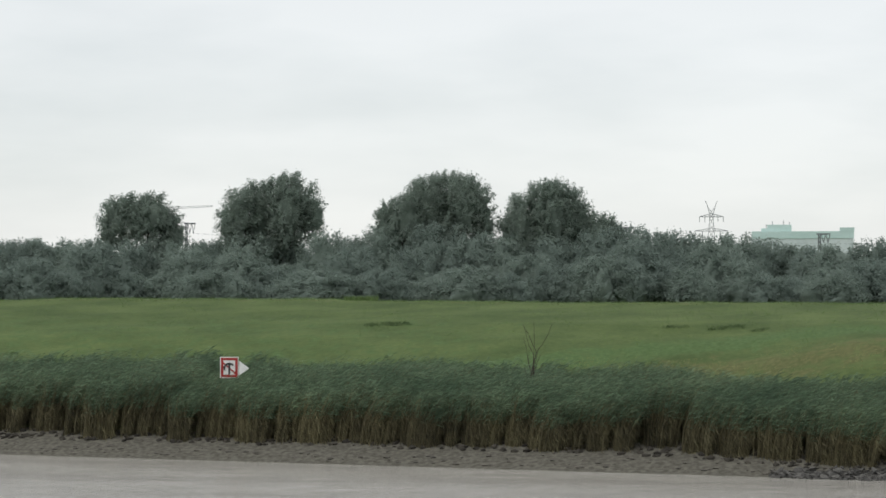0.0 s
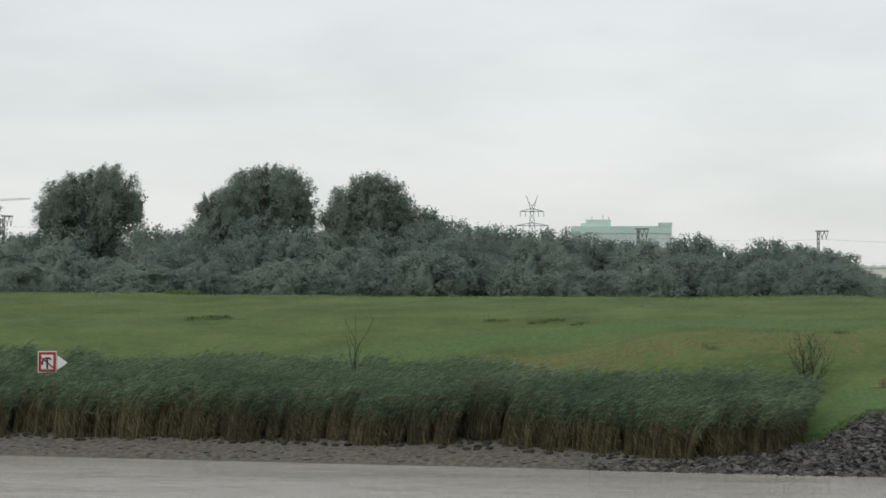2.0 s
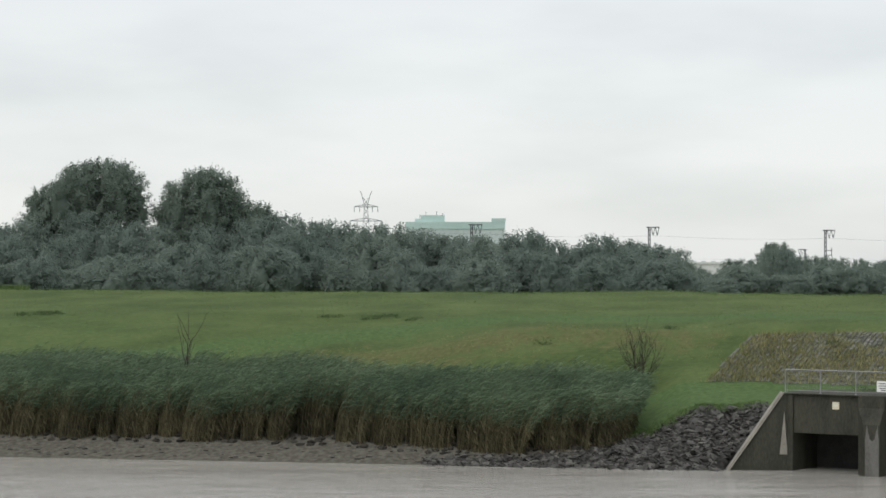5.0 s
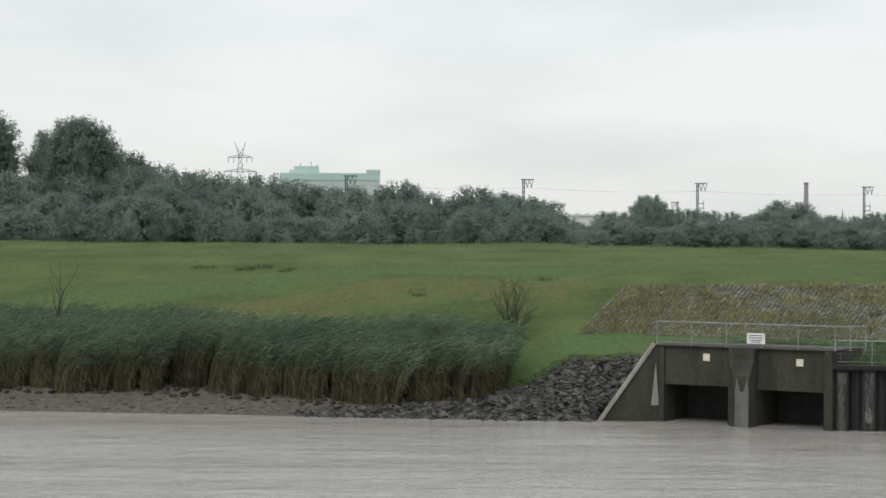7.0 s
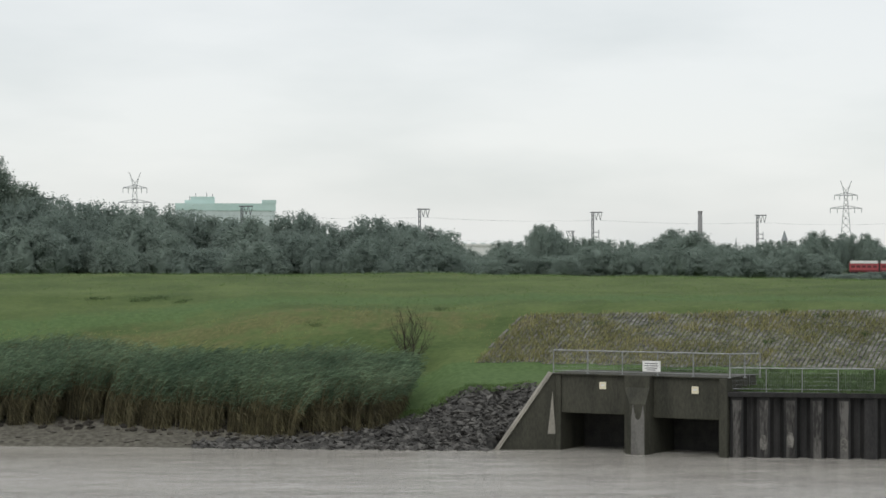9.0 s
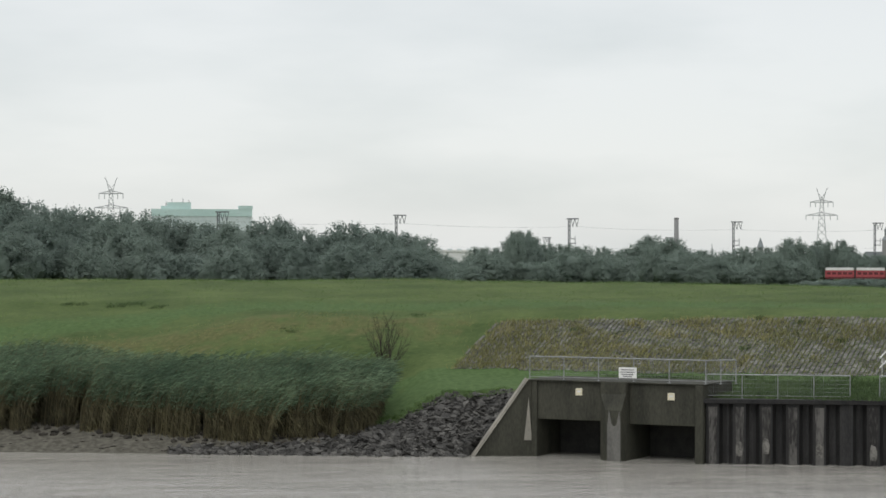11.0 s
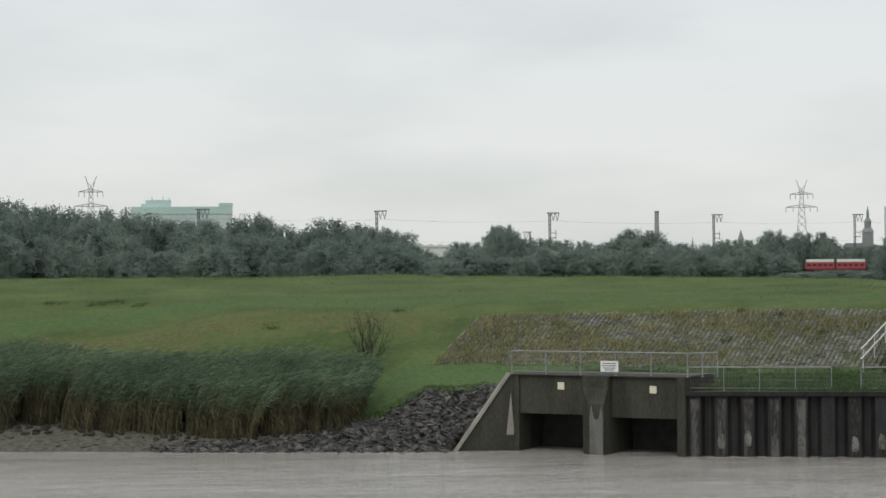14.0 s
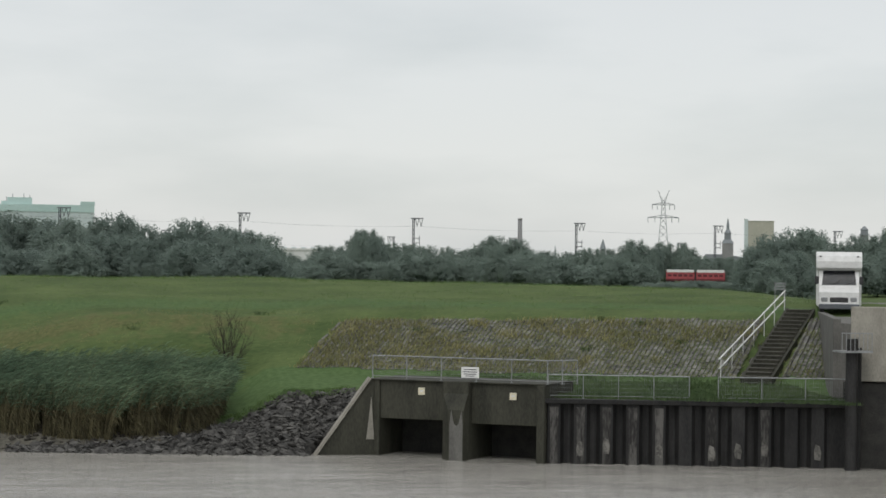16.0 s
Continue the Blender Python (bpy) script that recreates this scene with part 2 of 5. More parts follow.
def water_material():
    m = mat("silty_river_water", (0.31, 0.293, 0.258), (0.45, 0.43, 0.392), scale=0.25, fine=1.3, rough=0.14, stretch=(0.18, 1, 1), contrast=(0.3, 0.62), bump=0, spec=0.5)
    n, l = m.node_tree.nodes, m.node_tree.links
    p = n["Principled BSDF"]
    geo, mp = n.new("ShaderNodeNewGeometry"), n.new("ShaderNodeMapping")
    n1, n2, mx, bp = n.new("ShaderNodeTexNoise"), n.new("ShaderNodeTexNoise"), n.new("ShaderNodeMix"), n.new("ShaderNodeBump")
    mp.inputs["Scale"].default_value = (0.7, 1.6, 1)
    l.new(geo.outputs["Position"], mp.inputs[0])
    n1.inputs["Scale"].default_value, n1.inputs["Detail"].default_value = 0.5, 4.0
    n2.inputs["Scale"].default_value, n2.inputs["Detail"].default_value = 4.0, 3.0
    mx.inputs[0].default_value = 0.4
    for q, k in ((n1, 2), (n2, 3)):
        l.new(mp.outputs[0], q.inputs["Vector"])
        l.new(q.outputs["Fac"], mx.inputs[k])
    bp.inputs["Strength"].default_value, bp.inputs["Distance"].default_value = 0.6, 0.2
    l.new(mx.outputs[0], bp.inputs["Height"])
    l.new(bp.outputs[0], p.inputs["Normal"])
    return m


M_WATER = water_material()


# ---- building helpers ----
def polar(az, d, z=0.0):
    """A place by compass bearing from the river's middle."""
    return Vector((d * math.sin(radians(az)), d * math.cos(radians(az)), z))


def mesh_object(name, verts, faces, material, parent=None, label="", smooth=False):
    me = bpy.data.meshes.new(name)
    me.from_pydata(verts, [], faces)
    me.materials.append(material)
    if smooth:
        me.polygons.foreach_set("use_smooth", [True] * len(me.polygons))
    ob = new(name, me)
    ob.parent = parent
    if label:
        tagged(ob, label)
    return ob


def part(name, bm, material, parent=None, label="", smooth=False):
    me = bpy.data.meshes.new(name)
    bm.to_mesh(me)
    bm.free()
    me.materials.append(material)
    if smooth:
        me.polygons.foreach_set("use_smooth", [True] * len(me.polygons))
    ob = new(name, me)
    ob.parent = parent
    if label:
        tagged(ob, label)
    return ob


def thing(name, m, label, category, group="", kind=""):
    ob = new(name)
    ob.matrix_basis = m
    ob.empty_display_size = 0.2
    return tagged(ob, label, category, group, kind)


def box(bm, x0, x1, y0, y1, z0, z1, bevel=0.0):
    g = bmesh.ops.create_cube(bm, size=1.0, matrix=Matrix.Translation(((x0 + x1) / 2, (y0 + y1) / 2, (z0 + z1) / 2)) @ Matrix.Diagonal((x1 - x0, y1 - y0, z1 - z0, 1)))
    if bevel:
        edges = list({e for v in g["verts"] for e in v.link_edges})
        bmesh.ops.bevel(bm, geom=edges, offset=bevel, segments=1, affect="EDGES", profile=0.5)
    return bm


def boxed(*args, **kw):
    return box(bmesh.new(), *args, **kw)


def bar(bm, a, b, r=0.03, sides=6, r2=None):
    """A round bar from a to b."""
    a, b = Vector(a), Vector(b)
    q = (b - a).to_track_quat("Z", "Y").to_matrix().to_4x4()
    bmesh.ops.create_cone(bm, cap_ends=True, segments=sides, radius1=r, radius2=r if r2 is None else r2, depth=(b - a).length, matrix=Matrix.Translation((a + b) / 2) @ q)
    return bm


def prism(outline, y0, y1):
    """An outline in x, z drawn out from y0 to y1."""
    bm = bmesh.new()
    front = [bm.verts.new((x, y0, z)) for x, z in outline]
    back = [bm.verts.new((x, y1, z)) for x, z in outline]
    bm.faces.new(front)
    bm.faces.new(back[::-1])
    for i in range(len(outline)):
        j = (i + 1) % len(outline)
        bm.faces.new((front[j], front[i], back[i], back[j]))
    bmesh.ops.recalc_face_normals(bm, faces=bm.faces)
    return bm


def step(a, b, x):
    t = min(1.0, max(0.0, (x - a) / (b - a)))
    return t * t * (3 - 2 * t)


# the sluice's face runs along its own x, its y goes into the dyke
U = Vector((0.8415, -0.5403, 0))
SLUICE = Matrix.Translation((13.6, 96.3, 0)) @ Matrix.Rotation(math.atan2(U.y, U.x), 4, "Z")
SLUICE_INV = SLUICE.inverted()


# ---- the river bank and the dyke: one sheet of ground ----
def shore(x):
    """The line that the bank's foot follows."""
    if x < 11:
        return 98 - 0.17 * max(x, -220)
    if x < 42:
        return 96.13 - 0.40 * (x - 11)
    return 83.7 - 0.05 * (min(x, 250) - 42)


def stone_edge(x):
    """How far up the bank the loose stones reach."""
    return float(np.interp(x, [-2.5, 2, 4.5, 5.75, 7, 7.8, 13], [0.8, 1.15, 1.8, 2.6, 4.0, 4.6, 4.6]))


REED_BANK = [(-60, -3), (-4, -0.9), (0, 0), (3, 0.85), (5, 1.3), (11, 2.0), (13, 2.6), (16.5, 4.2), (21, 5.5), (26, 6.35), (32, 7.0), (37, 7.53), (40, 7.58), (43, 7.3), (56, 3)]
SLUICE_BANK = [(-60, -3), (-4, -0.9), (0, 0), (4.2, 2.45), (9.5, 3.05), (11, 3.4), (16.8, 5.66), (20, 6.1), (24, 6.55), (30, 7.05), (37, 7.43), (40, 7.46), (43, 7.25), (56, 3)]
QUAY_BANK = [(-60, -3), (-9, -3), (-1.5, 2.75), (4.2, 2.9), (9.5, 3.05), (11, 3.4), (17.6, 6.05), (20, 6.35), (24, 6.65), (30, 6.95), (37, 7.38), (40, 7.38), (43, 7.1), (56, 3)]


def along(profile, v):
    return float(np.interp(v, [p[0] for p in profile], [p[1] for p in profile]))


def pile_line(x):
    """The face of the sluice and of the pile wall."""
    if x < 13.6:
        return 96.3
    if x < 20.3:
        return 96.3 - 0.642 * (x - 13.6)
    return 92.0 - 0.235 * (x - 20.3)


def ground_z(x, y):
    v = y - shore(x)
    w = step(9, 14, v)
    a, b = step(7.5, 10.5, x) * (1 - w) + step(-6, 3, x) * w, step(11.5, 14.5, x)
    z = along(REED_BANK, v) * (1 - a) + along(SLUICE_BANK, v) * a
    z = z * (1 - b) + along(QUAY_BANK, v) * b
    if 24 < v < 50:
        z -= 0.9 * step(36, 48, x) * min(1, (v - 24) / 8)
        z += 0.12 * math.sin(x * 0.11) * math.sin(v * 0.2)
    if 4 < v < 42:
        z += 0.10 * (noise.noise((x * 0.22, y * 0.3, 0)) + 0.5 * noise.noise((x * 0.9, y * 0.9, 3)))
    # the stairs lie in a trench
    along_it, beside = ((x - 32.1) * 0.515 + (y - 98.4) * 0.857) / 8.75, abs((x - 32.1) * 0.857 - (y - 98.4) * 0.515)
    if beside < 1.1 and -0.1 < along_it < 1.05:
        z = min(z, 3.3 + 3.2 * along_it - 0.45 * step(1.1, 0.8, beside))
    return z


def in_sluice(x, y):
    q = SLUICE_INV @ Vector((x, y, 0))
    return -0.35 < q.x < 8.35 and q.y < 3.3


def sighted(az, fall):
    """Where a sight line that falls by that much a metre meets the ground."""
    d = 95.0
    while d < 160:
        p = polar(az, d)
        if ground_z(p.x, p.y) > EYE - fall * d:
            break
        d += 0.1
    return p.x, p.y, ground_z(p.x, p.y)


def build_ground():
    xs = sorted({*np.arange(-64, 60.1, 0.8).round(2).tolist(), *np.arange(10, 24, 0.4).round(2).tolist(), *[s * q for s in (-1, 1) for q in (75, 95, 130, 200, 320, 600, 1200, 2500, 4600)]})
    vs = [-60, -30, -12, -6, -4, -2, -1, -0.4] + np.arange(0, 18, 0.6).round(2).tolist() + np.arange(18, 46, 1.0).tolist() + [48, 52, 56, 70, 100, 150, 250, 400, 700, 1300, 2400, 4600]
    verts, masks = [], {"lush": [], "dry": [], "mud": [], "rubble": []}
    for x in xs:
        for v in vs:
            y = shore(x) + v
            wall = pile_line(x) + (0.42 if x < 33.1 else 3.6)
            if x > 10.8 and y < wall:
                # behind the walls the sheet starts at the wall's back
                y, z = wall, -1.5
            elif in_sluice(x, y):
                z = -1.5
            else:
                z = ground_z(x, y)
            verts.append((x, y, z))
            n1 = noise.noise((x * 0.06, y * 0.1, 7))
            band = 21.5 - 6.5 * step(1, -26, x)
            lush = 0.60 * math.exp(-((v - band) / 2.2) ** 2)
            lush = max(lush, (0.60 if 4.5 < v < 11.2 else 0) * step(5, 8, x))
            lush = max(lush, 0.34 * step(-10, -30, x) * step(17, 13, v))
            lush = max(lush, 0.30 * step(-8, -24, x) * step(36, 24, v))
            dry = 0.46 * math.exp(-((v - 16.0) / 2.6) ** 2) * step(-16, -4, x) * step(17, 10, x) + 0.10 * n1
            if 36 < v < 39:
                dry = max(dry, 0.30)
            if x > 13 and v < 4:
                lush, dry = 0.55, 0.0
            mud = step(4.8, 3.4, v) if v > -20 else 1.0
            if x > 13.2:
                mud = 0.0
            if v > 60:
                lush, dry = 0.2, 0.1
            rubble = step(0.3, -0.3, v - stone_edge(x)) * step(-3, -1, x) if -1 < v and x < 13.2 else 0.0
            for k, q in (("lush", lush), ("dry", dry), ("mud", mud), ("rubble", rubble)):
                masks[k].append(max(0.0, q))
    rows = len(vs)
    faces = [(i * rows + j, (i + 1) * rows + j, (i + 1) * rows + j + 1, i * rows + j + 1) for i in range(len(xs) - 1) for j in range(rows - 1)]
    ob = mesh_object("ground", verts, faces, M_GROUND, smooth=True)
    for k, q in masks.items():
        ob.data.attributes.new(k, "FLOAT", "POINT").data.foreach_set("value", q)
    return tagged(ob, "green grass dyke sloping up from a muddy river bank", "ground", kind="structure")


build_ground()
water = mesh_object("water", [(-4600, -900, 0), (4600, -900, 0), (4600, 130, 0), (-4600, 130, 0)], [(0, 1, 2, 3)], M_WATER)
tagged(water, "silty grey-brown river water with small ripples", "water", kind="structure")


# ---- sluice ----
DECK = 3.40


def build_sluice():
    s = thing("sluice", SLUICE, "dark wet concrete sluice with two culvert openings below a railing", "sluice")
    part("side_wall", boxed(0.0, 0.27, 0.0, 3.6, -1.5, DECK - 0.04, bevel=0.03), M_CONCRETE, s)
    part("side_wall", boxed(7.78, 8.15, -0.15, 3.6, -1.5, DECK - 0.04, bevel=0.03), M_CONCRETE, s)
    part("pier", boxed(3.46, 4.66, -0.30, 3.2, -1.5, DECK + 0.03, bevel=0.03), M_CONCRETE, s)
    # cutwater with a sloped head before the pier
    bm = bmesh.new()
    base = [(3.48, -0.30), (3.86, -0.66), (4.60, -0.66), (4.65, -0.30)]
    low = [bm.verts.new((x, y, -1.5)) for x, y in base]
    high = [bm.verts.new((x, y, 2.2 if y < -0.5 else 2.9)) for x, y in base]
    for i in range(4):
        j = (i + 1) % 4
        bm.faces.new((low[i], low[j], high[j], high[i]))
    bm.faces.new(high)
    bmesh.ops.recalc_face_normals(bm, faces=bm.faces)
    part("cutwater", bm, M_CONCRETE, s)
    part("worn_face", prism([(3.94, -0.4), (4.56, -0.4), (4.56, 1.55), (4.5, 2.18), (4.38, 1.62), (4.26, 1.5), (4.14, 1.62), (4.02, 2.18), (3.94, 1.55)], -0.674, -0.64), M_CONCRETE_MID, s, "pale worn concrete face")
    for x0, x1, z in ((0.27, 3.46, 1.66), (4.66, 7.78, 1.58)):
        part("lintel", boxed(x0, x1, 0.10, 0.8, z, DECK - 0.05, bevel=0.02), M_CONCRETE, s)
        # culvert insides coloured darker to stand for the shade in their depth
        part("culvert_roof", boxed(x0, x1, 0.8, 2.8, z + 0.02, z + 0.4), M_CONCRETE_SHADE, s)
        part("culvert_back", boxed(x0, x1, 2.6, 2.8, -1.5, z + 0.1), M_CONCRETE_SHADE, s)
    part("deck", boxed(-0.3, 8.16, -0.06, 3.5, DECK - 0.04, DECK + 0.02, bevel=0.015), M_CONCRETE, s)
    # sloping wing wall
    wing = thing("wing_wall", Matrix.Translation((13.76, 96.3, 0)), "sloping concrete wing wall between rubble and sluice", "wall")
    part("slab", prism([(-3.6, -1.5), (0, -1.5), (0, DECK), (-0.35, DECK), (-2.75, -0.05), (-3.6, -0.9)], 0.06, 0.5), M_CONCRETE, wing)
    bm = bmesh.new()
    for (xa, za), (xb, zb) in (((-0.33, DECK + 0.04), (-2.78, -0.05)),):
        d = Vector((xb - xa, 0, zb - za)).normalized()
        nrm = Vector((-d.z, 0, d.x)) * 0.05
        corners = [Vector((xa, 0, za)), Vector((xb, 0, zb))]
        vs = [bm.verts.new(c + o + Vector((0, y, 0))) for c in corners for o in (nrm, -nrm) for y in (-0.04, 0.6)]
        for f in ((0, 1, 3, 2), (4, 6, 7, 5), (0, 4, 5, 1), (2, 3, 7, 6), (0, 2, 6, 4), (1, 5, 7, 3)):
            bm.faces.new([vs[i] for i in f])
    bmesh.ops.recalc_face_normals(bm, faces=bm.faces)
    part("coping", bm, M_CONCRETE_LIGHT, wing, "pale concrete coping")
    part("worn_face", prism([(-0.48, 0.7), (-0.12, 0.7), (-0.2, 1.6), (-0.27, 2.6)], 0.03, 0.06), M_CONCRETE_LIGHT, wing, "pale worn streak")


build_sluice()


def number_plate(x, z, label):
    p = thing("notice_plate", SLUICE @ Matrix.Translation((x, 0.08, z)), label, "sign", "square plates on the sluice")
    plate = part("plate", boxed(-0.16, 0.16, -0.03, 0.0, -0.16, 0.16, bevel=0.008), M_CREAM, p)
    part("print", boxed(-0.08, 0.09, -0.036, -0.031, -0.02, 0.05), M_WHITE, plate)
    for sx in (-0.13, 0.13):
        part("bolt", bar(bmesh.new(), (sx, -0.04, 0.13), (sx, -0.028, 0.13), 0.012, 6), M_GALV, plate)
    return p


number_plate(2.28, 2.92, "small square cream plate on the sluice's lintel")
number_plate(6.62, 2.84, "small square cream plate on the sluice's lintel")


def railing(name, m, length, height, posts, label, mesh=True, group="railings"):
    r = thing(name, m, label, "railing", group)
    part("top_rail", bar(bmesh.new(), (0, 0, height), (length, 0, height), 0.028, 8), M_GALV, r)
    part("bottom_rail", bar(bmesh.new(), (0, 0, 0.12), (length, 0, 0.12), 0.014, 6), M_GALV, r)
    for i in range(posts):
        x = length * i / (posts - 1)
        post = part("post", bar(bmesh.new(), (x, 0, -0.02), (x, 0, height), 0.024, 6), M_GALV, r)
        part("base_plate", boxed(x - 0.06, x + 0.06, -0.05, 0.05, -0.01, 0.015), M_GALV, post)
    if mesh:
        bm = bmesh.new()
        n = int(length / 0.10)
        for i in range(1, n):
            x = length * i / n
            bar(bm, (x, 0, 0.12), (x, 0, height - 0.03), 0.003, 3)
        for k in range(1, 5):
            z = 0.12 + (height - 0.15) * k / 5
            bar(bm, (0, 0, z), (length, 0, z), 0.003, 3)
        part("wire_mesh", bm, M_GALV, r, "fine galvanised wire mesh")
    return r


railing("railing", SLUICE @ Matrix.Translation((-0.1, 0.05, DECK + 0.02)), 8.3, 1.02, 6, "galvanised railing with wire mesh on the sluice deck")
railing("railing", SLUICE @ Matrix.Translation((8.2, 0.05, DECK + 0.02)) @ Matrix.Rotation(radians(50), 4, "Z"), 1.5, 1.02, 3, "short galvanised railing returning from the sluice's front")

board = thing("notice_board", SLUICE @ Matrix.Translation((4.62, 0.0, 3.82)), "white notice board with dark lines of print on the railing", "sign")
panel = part("panel", boxed(-0.42, 0.42, -0.02, 0.01, -0.235, 0.235, bevel=0.008), M_WHITE, board)
for z, h in ((0.13, 0.30), (0.03, 0.33), (-0.07, 0.28), (-0.15, 0.2)):
    part("print_line", boxed(-h, h, -0.026, -0.021, z - 0.016, z + 0.016), M_INK, panel)


# ---- sheet pile wall ----
PILE_A, PILE_B = Vector((20.32, 92.0, 0)), Vector((33.4, 88.93, 0))
PILES = Matrix.Translation(PILE_A) @ Matrix.Rotation(math.atan2(PILE_B.y - PILE_A.y, PILE_B.x - PILE_A.x), 4, "Z")


def build_pile_wall():
    w = thing("sheet_pile_wall", PILES, "dark sheet pile wall with weathered pale faces, standing in the river", "wall")
    length = (PILE_B - PILE_A).length
    pitch = 1.13
    n = int(length / pitch)
    shared = None
    for i in range(n):
        if shared is None:
            bm = bmesh.new()
            prof = [(0.0, 0.38), (0.10, 0.36), (0.26, 0.02), (0.80, 0.0), (0.96, 0.36), (1.06, 0.38), (1.13, 0.38)]
            lo = [bm.verts.new((x, y, -1.5)) for x, y in prof]
            hi = [bm.verts.new((x, y, 2.62)) for x, y in prof]
            for a in range(len(prof) - 1):
                bm.faces.new((lo[a], lo[a + 1], hi[a + 1], hi[a]))
            ob = part("pile", bm, M_PILE_DARK, w)
            face = part("face", prism([(0.36, -0.4), (0.72, -0.4), (0.70, 1.2), (0.73, 2.46), (0.34, 2.46), (0.38, 1.4)], -0.012, 0.03), M_PILE_FACE, ob, "pale weathered pile face")
            shared = (ob.data, face.data)
        else:
            ob = new("pile", shared[0])
            ob.parent = w
            if i not in (5, 7, 9, 10):
                face = new("face", shared[1])
                face.parent = ob
                tagged(face, "pale weathered pile face")
        ob.location.x = i * pitch
        if i in (1, 2, 4, 6, 7, 8, 10):
            low = 0.25 + 0.12 * (i % 3)
            part("bare_patch", prism([(0.40, low), (0.64, low - 0.04), (0.69, low + 0.30), (0.62, low + 0.58), (0.44, low + 0.66), (0.37, low + 0.3)], -0.022, -0.008), M_PATCH, ob, "pale scoured patch near the waterline")
    part("cap", boxed(-0.05, length + 0.1, -0.12, 0.55, 2.60, 2.80, bevel=0.02), M_PILE_DARK, w, "dark capping beam")
    part("back_fill", boxed(0, length, 0.40, 0.55, -1.5, 2.62), M_PILE_DARK, w)


build_pile_wall()
railing("railing", PILES @ Matrix.Translation((0.25, 0.45, 2.80)), 6.1, 1.02, 5, "galvanised railing on the pile wall's cap")
railing("railing", PILES @ Matrix.Translation((7.6, 0.45, 2.80)), 5.6, 1.02, 4, "galvanised railing on the pile wall's cap")


# ---- stairs up the dyke ----
def build_stairs():
    foot, head = Vector((32.0, 98.4, 3.30)), Vector((36.75, 105.85, 6.50))
    run = (head - foot)
    flat = Vector((run.x, run.y, 0))
    m = Matrix.Translation(foot) @ Matrix.Rotation(math.atan2(flat.y, flat.x) - math.pi / 2, 4, "Z")
    s = thing("stairs", m, "grey concrete stairs with a white handrail up the dyke", "stairs")
    n = 18
    dy, dz = flat.length / n, run.z / n
    for i in range(n):
        part("step", boxed(-0.62, 0.62, i * dy - 0.02, (i + 1) * dy + 0.05, (i + 1) * dz - 0.5, (i + 1) * dz - 0.04, bevel=0.012), M_CONCRETE, s)
        # each tread is a slab paler than the riser below it
        part("tread", boxed(-0.61, 0.61, i * dy - 0.05, (i + 1) * dy - 0.03, (i + 1) * dz - 0.04, (i + 1) * dz, bevel=0.012), M_TREAD, s)
    for x in (-0.76, 0.62):
        bm = bmesh.new()
        vs = [bm.verts.new((x + a, b * flat.length, b * run.z + c)) for b in (0, 1) for a in (0, 0.14) for c in (-0.5, 0.05)]
        for f in ((0, 1, 3, 2), (4, 6, 7, 5), (0, 4, 5, 1), (2, 3, 7, 6), (1, 5, 7, 3), (0, 2, 6, 4)):
            bm.faces.new([vs[k] for k in f])
        bmesh.ops.recalc_face_normals(bm, faces=bm.faces)
        part("cheek", bm, M_CONCRETE, s)
    low, high = Vector((30.35, 98.6, 3.35)), Vector((35.96, 106.07, 6.40))
    h = thing("handrail", Matrix.Translation(low), "white tubular handrail beside the stairs", "handrail")
    span = high - low
    for z in (0.55, 1.0):
        part("rail", bar(bmesh.new(), Vector((0, 0, z)) - span * 0.03, span * 1.01 + Vector((0, 0, z)), 0.035, 8), M_WHITE, h)
    for k in range(7):
        p = span * (k / 6)
        part("post", bar(bmesh.new(), p - Vector((0, 0, 0.4)), p + Vector((0, 0, 1.0)), 0.02, 6), M_WHITE, h)


build_stairs()


def build_barrier():
    b = thing("barrier", Matrix.Translation((36.0, 106.9, 6.35)) @ Matrix.Rotation(radians(-18), 4, "Z"), "small grey barrier with three bars at the stairs' head", "barrier")
    for x in (-0.25, 0.25):
        part("post", bar(bmesh.new(), (x, 0, -0.3), (x, 0, 1.5), 0.03, 6), M_GALV, b)
    for z in (1.14, 1.29, 1.44):
        part("bar", boxed(-0.25, 0.25, -0.05, -0.028, z - 0.04, z + 0.04, bevel=0.008), M_GALV, b)


build_barrier()


